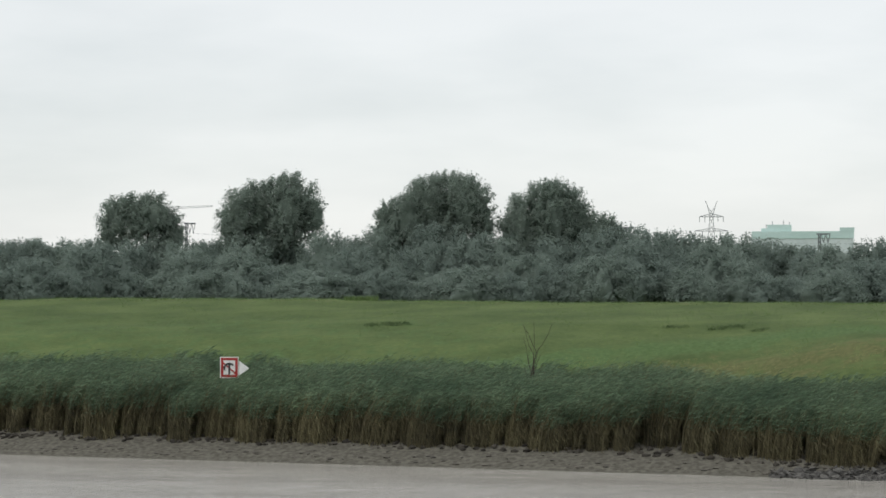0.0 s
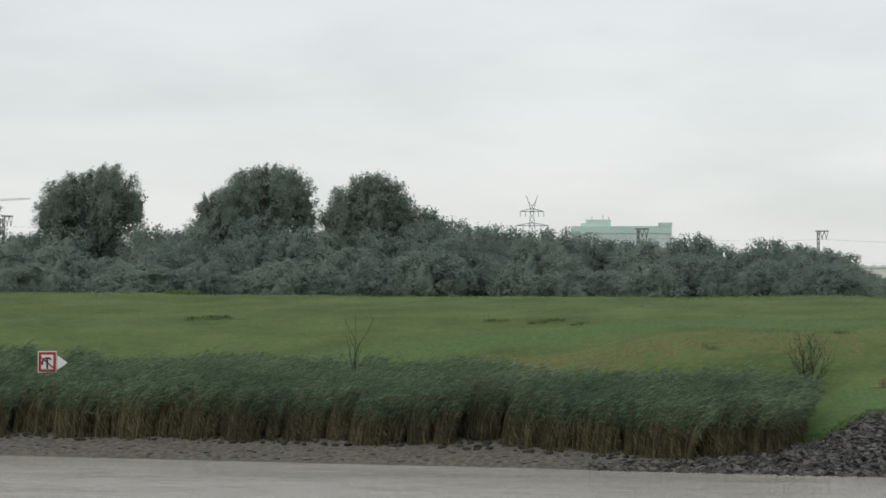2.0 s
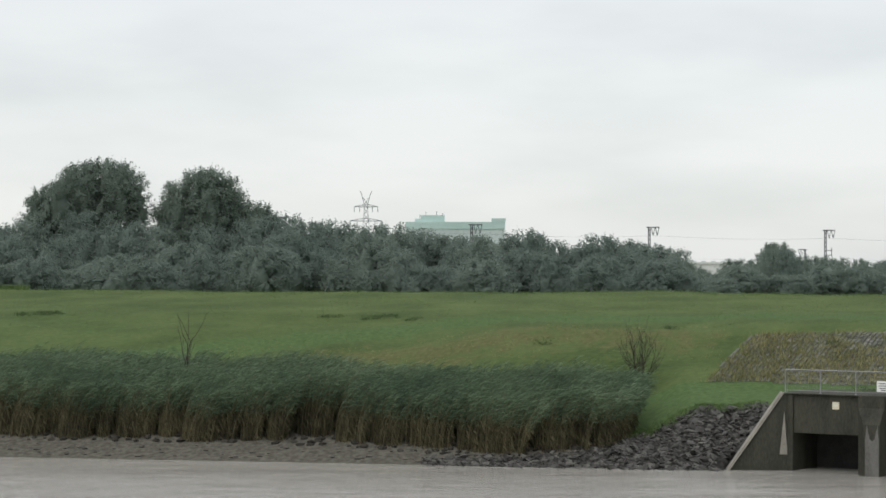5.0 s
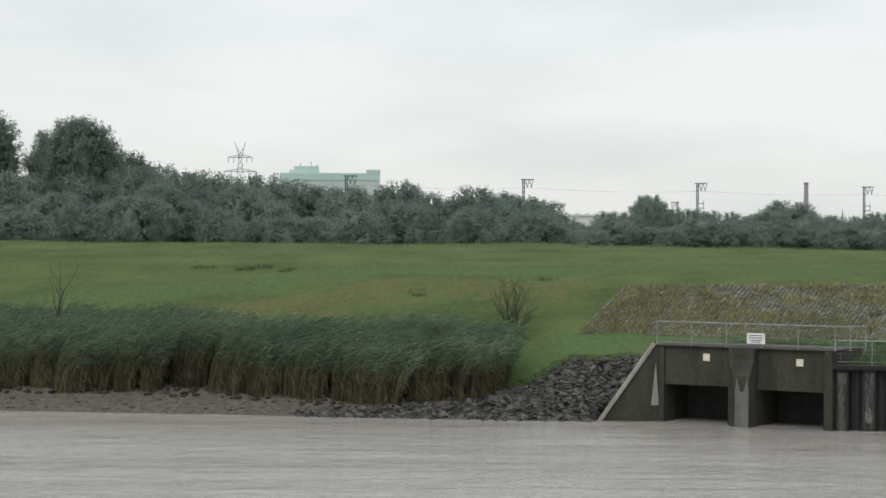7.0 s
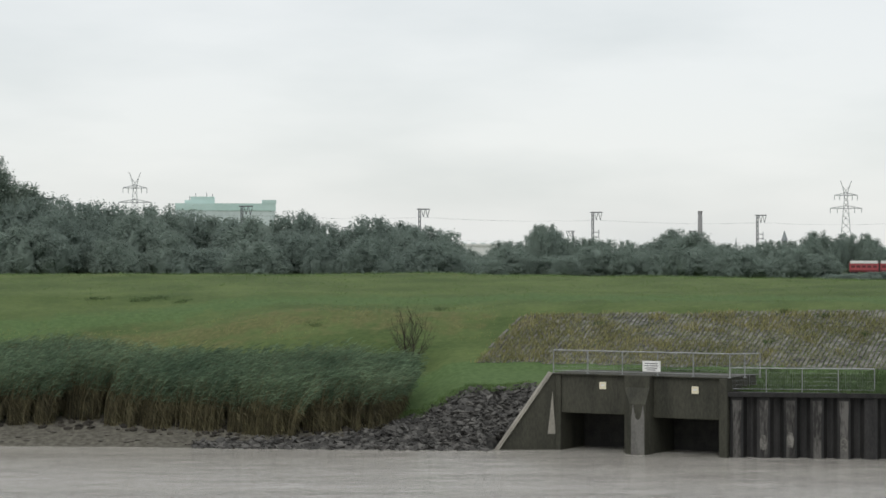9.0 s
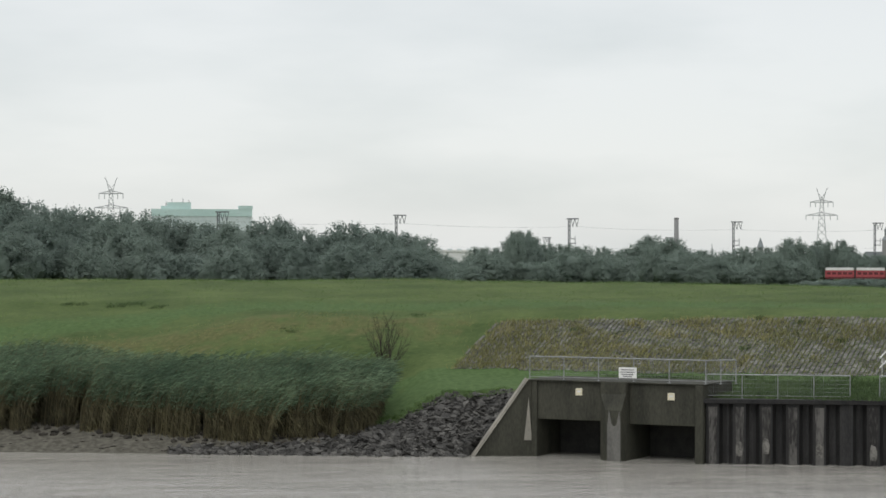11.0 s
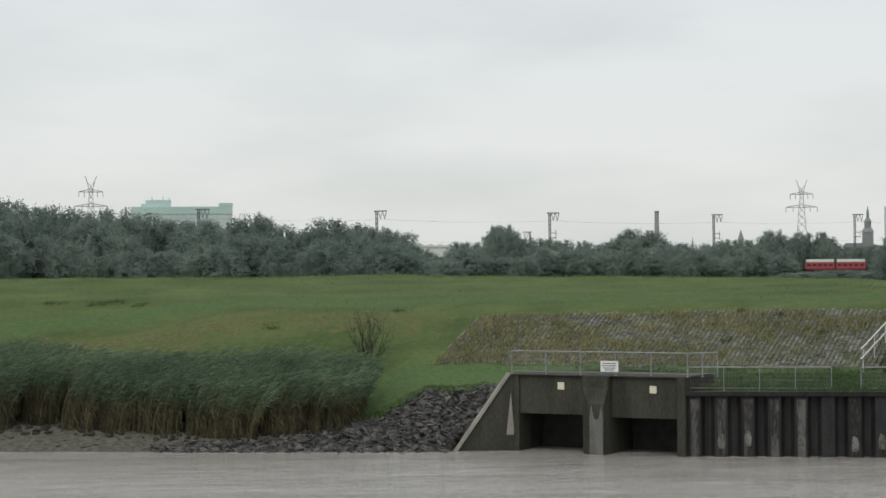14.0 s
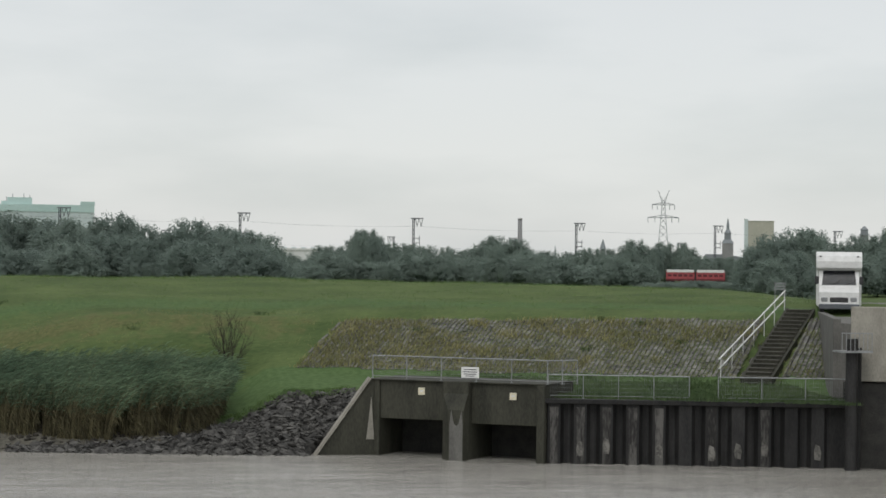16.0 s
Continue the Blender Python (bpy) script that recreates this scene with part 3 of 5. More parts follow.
# ---- ferry quay with its parapet ----
def build_quay():
    outline = [(33.2, 90.4), (39.4, 110.5), (39.5, 150), (120, 150), (120, 80), (36, 88.2)]
    bm = bmesh.new()
    lo = [bm.verts.new((x, y, -2)) for x, y in outline]
    hi = [bm.verts.new((x, y, 6.2)) for x, y in outline]
    bm.faces.new(hi)
    for i in range(len(outline)):
        j = (i + 1) % len(outline)
        bm.faces.new((lo[i], lo[j], hi[j], hi[i]))
    bmesh.ops.recalc_face_normals(bm, faces=bm.faces)
    q = thing("quay", Matrix.Identity(4), "concrete ferry quay with a pale parapet over a dark base", "quay", kind="structure")
    part("body", bm, M_CONCRETE_MID, q)
    d = Vector((36 - 32.6, 88.2 - 90.4, 0)).normalized()
    m = Matrix.Translation((32.6, 90.2, 0)) @ Matrix.Rotation(math.atan2(d.y, d.x), 4, "Z")
    ob = part("parapet", boxed(1.05, 9.0, -0.4, 0.2, 3.75, 6.95, bevel=0.03), M_CONCRETE_LIGHT, q, "pale concrete parapet wall")
    ob.matrix_basis = m
    # solid slab in place of the void below; its dark colour is painted shade
    ob = part("shaded_base", boxed(0.7, 9.0, -0.2, 0.25, -1.8, 3.7, bevel=0.03), M_CONCRETE_SHADE, q, "quay base coloured dark for the shade beneath the parapet")
    ob.matrix_basis = m
    side = Vector((39.4 - 33.2, 110.5 - 90.4, 0))
    m2 = Matrix.Translation((33.2, 90.4, 0)) @ Matrix.Rotation(math.atan2(side.y, side.x), 4, "Z")
    ob = part("flank_wall", boxed(0, side.length, -0.02, 0.3, 2.5, 6.4, bevel=0.02), M_CONCRETE_MID, q, "grey concrete flank wall")
    ob.matrix_basis = m2


build_quay()
d_at = polar(20.47, 94.2)
dolphin = thing("mooring_post", Matrix.Translation(d_at), "dark steel mooring post with a caged platform in the river", "post")
part("column", bar(bmesh.new(), (0, 0, -2), (0, 0, 5.6), 0.26, 16), M_PILE_DARK, dolphin)
part("fender_post", bar(bmesh.new(), (0.42, 0.3, -2), (0.42, 0.3, 5.2), 0.12, 12), M_PILE_DARK, dolphin)
part("platform", boxed(-0.65, 0.75, -0.5, 0.6, 5.02, 5.1), M_GALV, dolphin)
for k in range(8):
    part("cage_bar", bar(bmesh.new(), (-0.62 + 0.19 * k, -0.48, 5.1), (-0.62 + 0.19 * k, -0.48, 5.85), 0.018, 5), M_GALV, dolphin)
part("cage_rail", bar(bmesh.new(), (-0.64, -0.48, 5.85), (0.73, -0.48, 5.85), 0.022, 6), M_GALV, dolphin)


def build_camper():
    at = polar(20.12, 111.5, 6.2)
    m = Matrix.Translation(at) @ Matrix.Rotation(radians(-19.5), 4, "Z")
    c = thing("motorhome", m, "white motorhome with an overcab bunk parked on the quay", "motorhome")
    # front faces -y
    shell = part("body", boxed(-1.13, 1.13, 0.75, 6.0, 0.45, 3.1, bevel=0.10), M_WHITE, c)
    over = prism([(0, 2.44), (0.12, 2.34), (1.6, 2.34), (1.6, 3.24), (0.6, 3.24), (0.14, 3.02), (0, 2.75)], -1.14, 1.14)
    ob = part("overcab_bunk", over, M_WHITE, c)
    ob.matrix_basis = Matrix(((0, 1, 0, 0), (1, 0, 0, 0), (0, 0, 1, 0), (0, 0, 0, 1)))
    cab = prism([(-0.9, 0.4), (0.9, 0.4), (1.6, 0.4), (1.6, 2.35), (0.35, 2.35), (-0.25, 1.5), (-0.85, 1.2)], -0.98, 0.98)
    ob = part("cab", cab, M_WHITE, c)
    ob.matrix_basis = Matrix(((0, 1, 0, 0), (1, 0, 0, 0), (0, 0, 1, 0), (0, 0, 0, 1)))
    bm = bmesh.new()
    vs = [bm.verts.new(p) for p in ((-0.85, -0.22, 1.56), (0.85, -0.22, 1.56), (0.78, 0.27, 2.28), (-0.78, 0.27, 2.28))]
    bm.faces.new(vs)
    bmesh.ops.solidify(bm, geom=bm.faces[:], thickness=0.03)
    screen = part("windscreen", bm, M_GLASS_DARK, c, "dark windscreen")
    for x in (-0.35, 0.35):
        part("wiper", bar(bmesh.new(), (x, -0.25, 1.57), (x + 0.45, -0.07, 1.82), 0.012, 4), M_INK, screen)
    part("bumper", boxed(-1.0, 1.0, -0.98, -0.82, 0.35, 0.62, bevel=0.04), M_STEEL_GREY, c)
    part("grille", boxed(-0.45, 0.45, -0.9, -0.84, 0.7, 0.95, bevel=0.02), M_INK, c)
    for x in (-0.72, 0.72):
        part("headlight", boxed(x - 0.16, x + 0.16, -0.9, -0.83, 0.72, 0.95, bevel=0.03), M_GALV, c)
    part("side_window", boxed(-1.15, -1.12, 2.0, 3.2, 1.6, 2.3), M_GLASS_DARK, shell)
    part("roof_rail", bar(bmesh.new(), (-0.9, 1.8, 3.13), (-0.9, 5.6, 3.13), 0.03, 6), M_GALV, shell)
    part("roof_rail", bar(bmesh.new(), (0.9, 1.8, 3.13), (0.9, 5.6, 3.13), 0.03, 6), M_GALV, shell)
    for x in (-0.85, 0.85):
        for yw in (0.05, 4.3):
            wheel = part("wheel", bar(bmesh.new(), (x - 0.1, yw, 0.34), (x + 0.1, yw, 0.34), 0.34, 18), M_INK, c)
            part("rim", bar(bmesh.new(), (x - 0.11, yw, 0.34), (x + 0.11, yw, 0.34), 0.19, 12), M_GALV, wheel, "grey steel rim")
        part("mirror", boxed(x * 1.3 - 0.1, x * 1.3 + 0.1, 0.05, 0.17, 1.6, 2.0, bevel=0.03), M_INK, c)
        part("marker_light", boxed(x * 1.1 - 0.06, x * 1.1 + 0.06, 0.1, 0.16, 2.97, 3.03), M_INK, c)


build_camper()


# ---- waterway sign in the reeds ----
def build_sign():
    s = thing("waterway_sign", Matrix.Translation((-30.1, 107.8, -0.12)) @ Matrix.Rotation(radians(14), 4, "Z"), "red-bordered no-anchoring sign with a white arrow in the reeds", "sign")
    part("post", bar(bmesh.new(), (0, 0.06, 1.0), (0, 0.06, 4.9), 0.05, 8), M_GALV, s)
    face = part("board", boxed(-0.47, 0.47, -0.02, 0.02, 3.96, 5.04, bevel=0.006), M_WHITE, s)
    bm = bmesh.new()
    for x0, x1, z0, z1 in ((-0.43, 0.43, 4.87, 5.0), (-0.43, 0.43, 4.0, 4.13), (-0.43, -0.30, 4.13, 4.87), (0.30, 0.43, 4.13, 4.87)):
        box(bm, x0, x1, -0.032, -0.022, z0, z1)
    part("border", bm, M_RED, face, "red border")
    part("diagonal", prism([(-0.33, 4.80), (-0.33, 4.70), (0.32, 4.14), (0.32, 4.24)], -0.034, -0.026), M_RED, face, "red diagonal bar")
    bm = bmesh.new()
    box(bm, -0.05, 0.05, -0.044, -0.036, 4.14, 4.70)
    for k in range(7):
        a0, a1 = radians(200 - k * 22.8), radians(200 - (k + 1) * 22.8)
        r = 0.26
        bar(bm, (r * math.cos(a0), -0.04, 4.45 + r * math.sin(a0)), (r * math.cos(a1), -0.04, 4.45 + r * math.sin(a1)), 0.045, 5)
    part("anchor", bm, M_INK, face, "black upside-down anchor")
    part("arrow", prism([(0.50, 4.10), (1.02, 4.45), (0.50, 4.84)], -0.015, 0.015), M_WHITE, s, "white triangle pointing along the river")


build_sign()


# ---- foliage ----
def leaf_cloud(rng, centres, radii, per, size, flat=0.5):
    """Leaf quads on and in many small clumps. Returns verts and faces."""
    n = len(centres) * per
    idx = np.repeat(np.arange(len(centres)), per)
    d = rng.normal(size=(n, 3))
    d /= np.linalg.norm(d, axis=1)[:, None]
    r = radii[idx] * rng.uniform(0.1, 1.15, n)[:, None]
    c = centres[idx] + d * r
    c[:, 0] += 0.3 * d[:, 2] * r[:, 2]
    a = rng.normal(size=(n, 3))
    a[:, 2] *= flat
    a /= np.linalg.norm(a, axis=1)[:, None]
    b = np.cross(a, rng.normal(size=(n, 3)))
    b /= np.linalg.norm(b, axis=1)[:, None]
    s = size * rng.uniform(0.6, 1.4, (n, 1))
    v = np.stack([c - a * s * 0.5, c + b * s * 0.3, c + a * s * 0.5, c - b * s * 0.3], 1).reshape(-1, 3)
    f = np.arange(n * 4).reshape(-1, 4)
    return v, f


def quick_mesh(name, v, f, material):
    me = bpy.data.meshes.new(name)
    n, k = f.shape
    me.vertices.add(len(v))
    me.vertices.foreach_set("co", np.asarray(v, np.float32).ravel())
    me.loops.add(n * k)
    me.loops.foreach_set("vertex_index", f.astype(np.int32).ravel())
    me.polygons.add(n)
    me.polygons.foreach_set("loop_start", (np.arange(n) * k).astype(np.int32))
    me.update(calc_edges=True)
    me.materials.append(material)
    return me


def trunk_mesh(rng, height, r, limbs, reach, lo=0.3):
    bm = bmesh.new()
    top = Vector((0.06 * height * rng.uniform(-0.4, 1), 0, height))
    mid = top * 0.5 + Vector((rng.uniform(-0.3, 0.3), 0, 0))
    bar(bm, (0, 0, -0.3), mid, r, 8, r * 0.7)
    bar(bm, mid, top, r * 0.7, 7, r * 0.12)
    for k in range(limbs):
        f = lo + (0.92 - lo) * k / limbs
        p = mid * (f / 0.5) if f < 0.5 else mid.lerp(top, (f - 0.5) / 0.5)
        a = rng.uniform(0, 6.28)
        q = p + Vector((math.cos(a) * reach * (1.15 - f), math.sin(a) * reach * (1.15 - f), reach * rng.uniform(0.35, 0.8)))
        bar(bm, p, q, r * 0.35 * (1.2 - f), 5, r * 0.06)
    return bm


def leafy_mesh(name, v, mid, size, rng, material, up=0.35):
    """Leaf quads as one mesh, their faces turned outwards from mid and up."""
    out = (v - mid) / np.array(size)
    out = out / np.linalg.norm(out, axis=1)[:, None] + np.array([0.0, 0.0, up]) + np.repeat(rng.normal(0, 0.12, (len(v) // 4, 3)), 4, axis=0)
    out /= np.linalg.norm(out, axis=1)[:, None]
    f = np.arange(len(v)).reshape(-1, 4)
    quads = v.reshape(-1, 4, 3)
    away = (np.cross(quads[:, 1] - quads[:, 0], quads[:, 2] - quads[:, 0]) * out[::4]).sum(1) < 0
    f[away] = f[away][:, ::-1]
    me = quick_mesh(name, v, f, material)
    me.polygons.foreach_set("use_smooth", [True] * len(me.polygons))
    me.normals_split_custom_set_from_vertices(out.tolist())
    return me


def tree(name, m, seed, width, height, crown_low, label, material, clumps=130, per=70, size=0.5, shape=0.55, lean=0.06, group="", domes=12, puff=1.0, core=0.55):
    """A tapered trunk with limbs and a crown of leaf clumps. shape: where up the crown it is widest."""
    rng = np.random.default_rng(seed)
    t = thing(name, m, label, "tree", group)
    part("trunk", trunk_mesh(rng, height * 0.9, max(0.12, width * 0.022), 9, width * 0.35, lo=crown_low / height * 0.9), M_BARK, t)
    h = height - crown_low
    lobes = []
    for k in range(domes):
        u = 0.08 + 0.84 * (k + 0.5) / domes
        half = width * 0.5 * (0.62 + 0.38 * math.sin(u / shape * math.pi / 2) if u < shape else 1 - ((u - shape) / (1.1 - shape)) ** 1.9)
        r = width * rng.uniform(0.17, 0.25) * (1.1 - 0.35 * u)
        a = k * 2.4 + rng.uniform(-0.5, 0.5)
        off = max(0.0, half - r) * rng.uniform(0.75, 1.0)
        lobes.append((math.cos(a) * off + lean * h * u, math.sin(a) * off, crown_low + min(u * h, h - r * 1.15), r))
    lobes.append((lean * h, 0.0, height - width * 0.19, width * 0.15))
    lobes = np.array(lobes)
    pick = rng.choice(len(lobes), clumps, p=lobes[:, 3] ** 2 / (lobes[:, 3] ** 2).sum())
    d = rng.normal(size=(clumps, 3))
    d[:, 2] = np.abs(d[:, 2]) * np.where(rng.uniform(0, 1, clumps) < 0.72, 1, -1)
    d /= np.linalg.norm(d, axis=1)[:, None]
    c = lobes[pick, :3] + d * lobes[pick, 3:] * rng.uniform(0.66, 1.04, (clumps, 1)) * np.array([[1.0, 1.0, 1.1]])
    cr = width * rng.uniform(0.03, 0.062, (clumps, 1)) * puff * np.array([[1.0, 1.0, 1.7]])
    v, f = leaf_cloud(rng, c, cr, per, size)
    # the shaded inner foliage, lobe by lobe
    bm = bmesh.new()
    for lx, ly, lz, lr in lobes:
        g = bmesh.ops.create_icosphere(bm, subdivisions=2, radius=lr * core, matrix=Matrix.Translation((lx, ly, lz)))
        for q in g["verts"]:
            w = q.co - Vector((lx, ly, lz))
            q.co += w * (0.45 * noise.noise(q.co * (3.0 / lr) + Vector((seed, 0, 0))))
    part("inner_foliage", bm, material, t, smooth=True)
    mid = np.array([lean * h * 0.5, 0.0, crown_low + 0.2 * h])
    new("crown", leafy_mesh("crown", v, mid, (width, width, h), rng, material)).parent = t
    return t


def stand(az, d, z=3.0, turn=0.0, s=(1, 1, 1)):
    return Matrix.Translation(polar(az, d, z)) @ Matrix.Rotation(radians(turn), 4, "Z") @ Matrix.Diagonal((*s, 1))


def leader_tree(name, m, seed, leaders, label, group, material, dense=5.2, per=36, size=0.27, wind=0.42, thick=0.42, spray=1.0):
    """A crown of upright leaders (offset, depth, top, half width, foot), each clothed in sprays that the wind bends one way."""
    rng = np.random.default_rng(seed)
    t = thing(name, m, label, "tree", group)
    low = min(q[4] for q in leaders)
    bm = bmesh.new()
    bar(bm, (0, 0, -0.3), (0.2, 0, max(1.2, low * 0.75)), thick, 9, thick * 0.8)
    for x, y, top, half, foot in leaders:
        a, b, c = Vector((0.2, 0, max(1.0, low * 0.7))), Vector((x * 0.6, y * 0.6, foot + 0.8)), Vector((x + 0.4, y, top - 2.0))
        bar(bm, a, b, thick * 0.6, 7, thick * 0.4)
        bar(bm, b, c, thick * 0.4, 6, 0.03)
        for k in range(6):
            p = b.lerp(c, 0.1 + 0.13 * k)
            g = rng.uniform(0, 6.28)
            bar(bm, p, p + Vector((math.cos(g) * half * 0.8, math.sin(g) * half * 0.8, half * 0.7)), 0.06, 4, 0.015)
    part("trunk", bm, M_BARK, t)
    core, sprays = bmesh.new(), []
    for x, y, top, half, foot in leaders:
        tall = top - foot
        n = int(dense * half * tall)
        u = rng.beta(1.5, 1.0, n)
        wide = half * np.minimum(1.0, 0.62 + 0.9 * u) * np.sqrt(np.clip(1 - np.clip((u - 0.45) / 0.6, 0, 1) ** 2.2, 0, 1))
        a = rng.uniform(0, 6.283, n)
        r = wide * np.sqrt(rng.uniform(0.22, 1.0, n))
        p = np.stack([x + r * np.cos(a), y + r * np.sin(a) * 1.2, foot + u * (tall - 0.6)], -1)
        dirn = np.stack([0.45 * np.cos(a) + wind, 0.45 * np.sin(a), np.full(n, 1.0)], -1) + rng.normal(0, 0.16, (n, 3))
        sprays.append(np.concatenate([p, dirn * rng.uniform(0.6, 1.3, (n, 1)) * spray], 1))
        g = bmesh.ops.create_icosphere(core, subdivisions=3, radius=1.0)
        for q in g["verts"]:
            k = 1 + 0.55 * noise.noise(q.co * 2.6 + Vector((seed + x, y, 0)))
            q.co = Vector((x + 0.3 + q.co.x * k * half * 0.52, y + q.co.y * k * half * 0.6, foot + tall * (0.56 + 0.27 * q.co.z * k)))
    part("inner_foliage", core, material, t, smooth=True)
    sp = np.concatenate(sprays)
    i = np.repeat(np.arange(len(sp)), per)
    m = len(i)
    f = rng.uniform(0, 1, (m, 1))
    c = sp[i, :3] + sp[i, 3:] * f + rng.normal(0, 0.36, (m, 3)) * (1.15 - 0.8 * f)
    a = sp[i, 3:] * 0.5 + rng.normal(0, 0.8, (m, 3))
    a /= np.linalg.norm(a, axis=1)[:, None]
    b = np.cross(a, rng.normal(size=(m, 3)))
    b /= np.linalg.norm(b, axis=1)[:, None]
    w = size * rng.uniform(0.6, 1.3, (m, 1))
    # every fourth blade is a broad one, deeper in the crown
    mid = np.array([np.mean([q[0] for q in leaders]), 0.0, low + 3.0])
    w[::4] *= 1.8
    c[::4] = mid + (c[::4] - mid) * np.array([0.88, 0.82, 0.94])
    v = np.stack([c - a * w * 0.5, c + b * w * 0.33, c + a * w * 0.5, c - b * w * 0.33], 1).reshape(-1, 3)
    new("crown", leafy_mesh("crown", v, mid, (12.0, 9.0, 16.0), rng, material)).parent = t
    return t


def tall_tree(az, d, seed, leaders, label, dense=4.7):
    # bare limbs show below the crown, above the wood
    leaders = [(x, y, top, half, foot + 1.5) for x, y, top, half, foot in leaders]
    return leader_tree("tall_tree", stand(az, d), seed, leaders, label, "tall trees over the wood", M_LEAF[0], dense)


# the tall trees over the wood
tall_tree(-18.05, 374, 11, [(-5.0, 0.5, 17.3, 2.2, 9.5), (-3.4, -1.0, 20.6, 2.9, 10), (0.1, 0.8, 21.6, 3.6, 9.5), (3.3, -0.6, 21.1, 3.2, 10), (5.6, 0.6, 18.8, 2.5, 9.5), (7.2, 0, 15.8, 1.7, 9)],
          "tall broad-leaved tree with a flat rounded crown over bare limbs")
tall_tree(-14.62, 372, 12, [(-7.2, 0.4, 18.9, 2.3, 10), (-4.9, -1.2, 22.2, 3.1, 9), (-2.1, 1.0, 23.6, 3.2, 8), (1.9, 0.8, 24.0, 2.8, 9.5), (4.0, -1.0, 24.7, 2.9, 9), (6.5, 0.6, 22.9, 2.7, 10), (8.3, 0, 20.4, 1.8, 11.5)],
          "tall broad-leaved tree with a wind-blown crown in two halves")
tall_tree(-9.97, 374, 13, [(-5.4, 0.8, 22.8, 2.9, 8), (-3.2, -1.0, 24.4, 3.7, 8), (-0.3, 1.0, 25.2, 3.8, 8), (3.3, -0.8, 24.9, 3.6, 10), (5.9, 0.5, 22.8, 2.7, 12), (7.1, 0, 18.4, 1.9, 11)],
          "tall broad-leaved tree with a broad wind-blown crown")
tall_tree(-11.3, 372, 14, [(-1.9, 0, 18.6, 2.3, 9), (-0.6, 0.5, 20.2, 2.6, 9), (2.2, -0.5, 21.7, 3.2, 8)], "tall tree with a thinner crown beside a broader one", dense=3.8)
tall_tree(-7.42, 373, 15, [(-5.6, 0.4, 18.9, 2.1, 9), (-3.5, -1.0, 21.4, 3.0, 8), (-0.2, 1.0, 23.6, 3.7, 7), (2.3, -0.8, 23.9, 3.5, 7), (5.0, 0.6, 22.3, 3.0, 8), (6.7, 0, 20.2, 2.4, 8)],
          "tall dense tree with a domed crown")
tall_tree(-5.85, 371, 16, [(-1.2, 0, 18.0, 2.3, 6), (0.8, 0.4, 17.4, 2.1, 6), (2.7, 0, 15.5, 1.6, 6)], "slimmer tree with a ragged crown beside the domed one")

# the wood's skyline: bearing and rise over eye height
HEDGE = [(-26, 0.020), (-21.5, 0.0198), (-20.93, 0.0212), (-20.07, 0.023), (-19.06, 0.0226), (-16.72, 0.0216), (-15.4, 0.0227), (-12.73, 0.0228), (-12.14, 0.0239), (-8.57, 0.0239),
         (-5.16, 0.0228), (-4.43, 0.0212), (-3.54, 0.0211), (-2.66, 0.0247), (-1.93, 0.0198), (-0.92, 0.0178), (0.64, 0.0190), (1.47, 0.0175), (2.0, 0.0127), (3.33, 0.0152),
         (3.78, 0.0162), (4.82, 0.0145), (5.34, 0.0094), (5.61, 0.0022), (6.08, 0.0012), (6.45, 0.0082), (8.51, 0.0103), (9.98, 0.0086), (11.0, 0.0110), (12.24, 0.0080),
         (13.71, 0.0088), (14.44, 0.0065), (15.16, 0.0108), (15.89, 0.0110), (16.39, 0.0070), (16.9, 0.0045), (17.6, 0.0045), (18.0, 0.0085), (18.35, 0.0205), (18.62, 0.0245), (18.95, 0.0205), (19.18, 0.0150), (19.9, 0.0150), (27, 0.012)]


def skyline(az):
    return float(np.interp(az, [h[0] for h in HEDGE], [h[1] for h in HEDGE]))


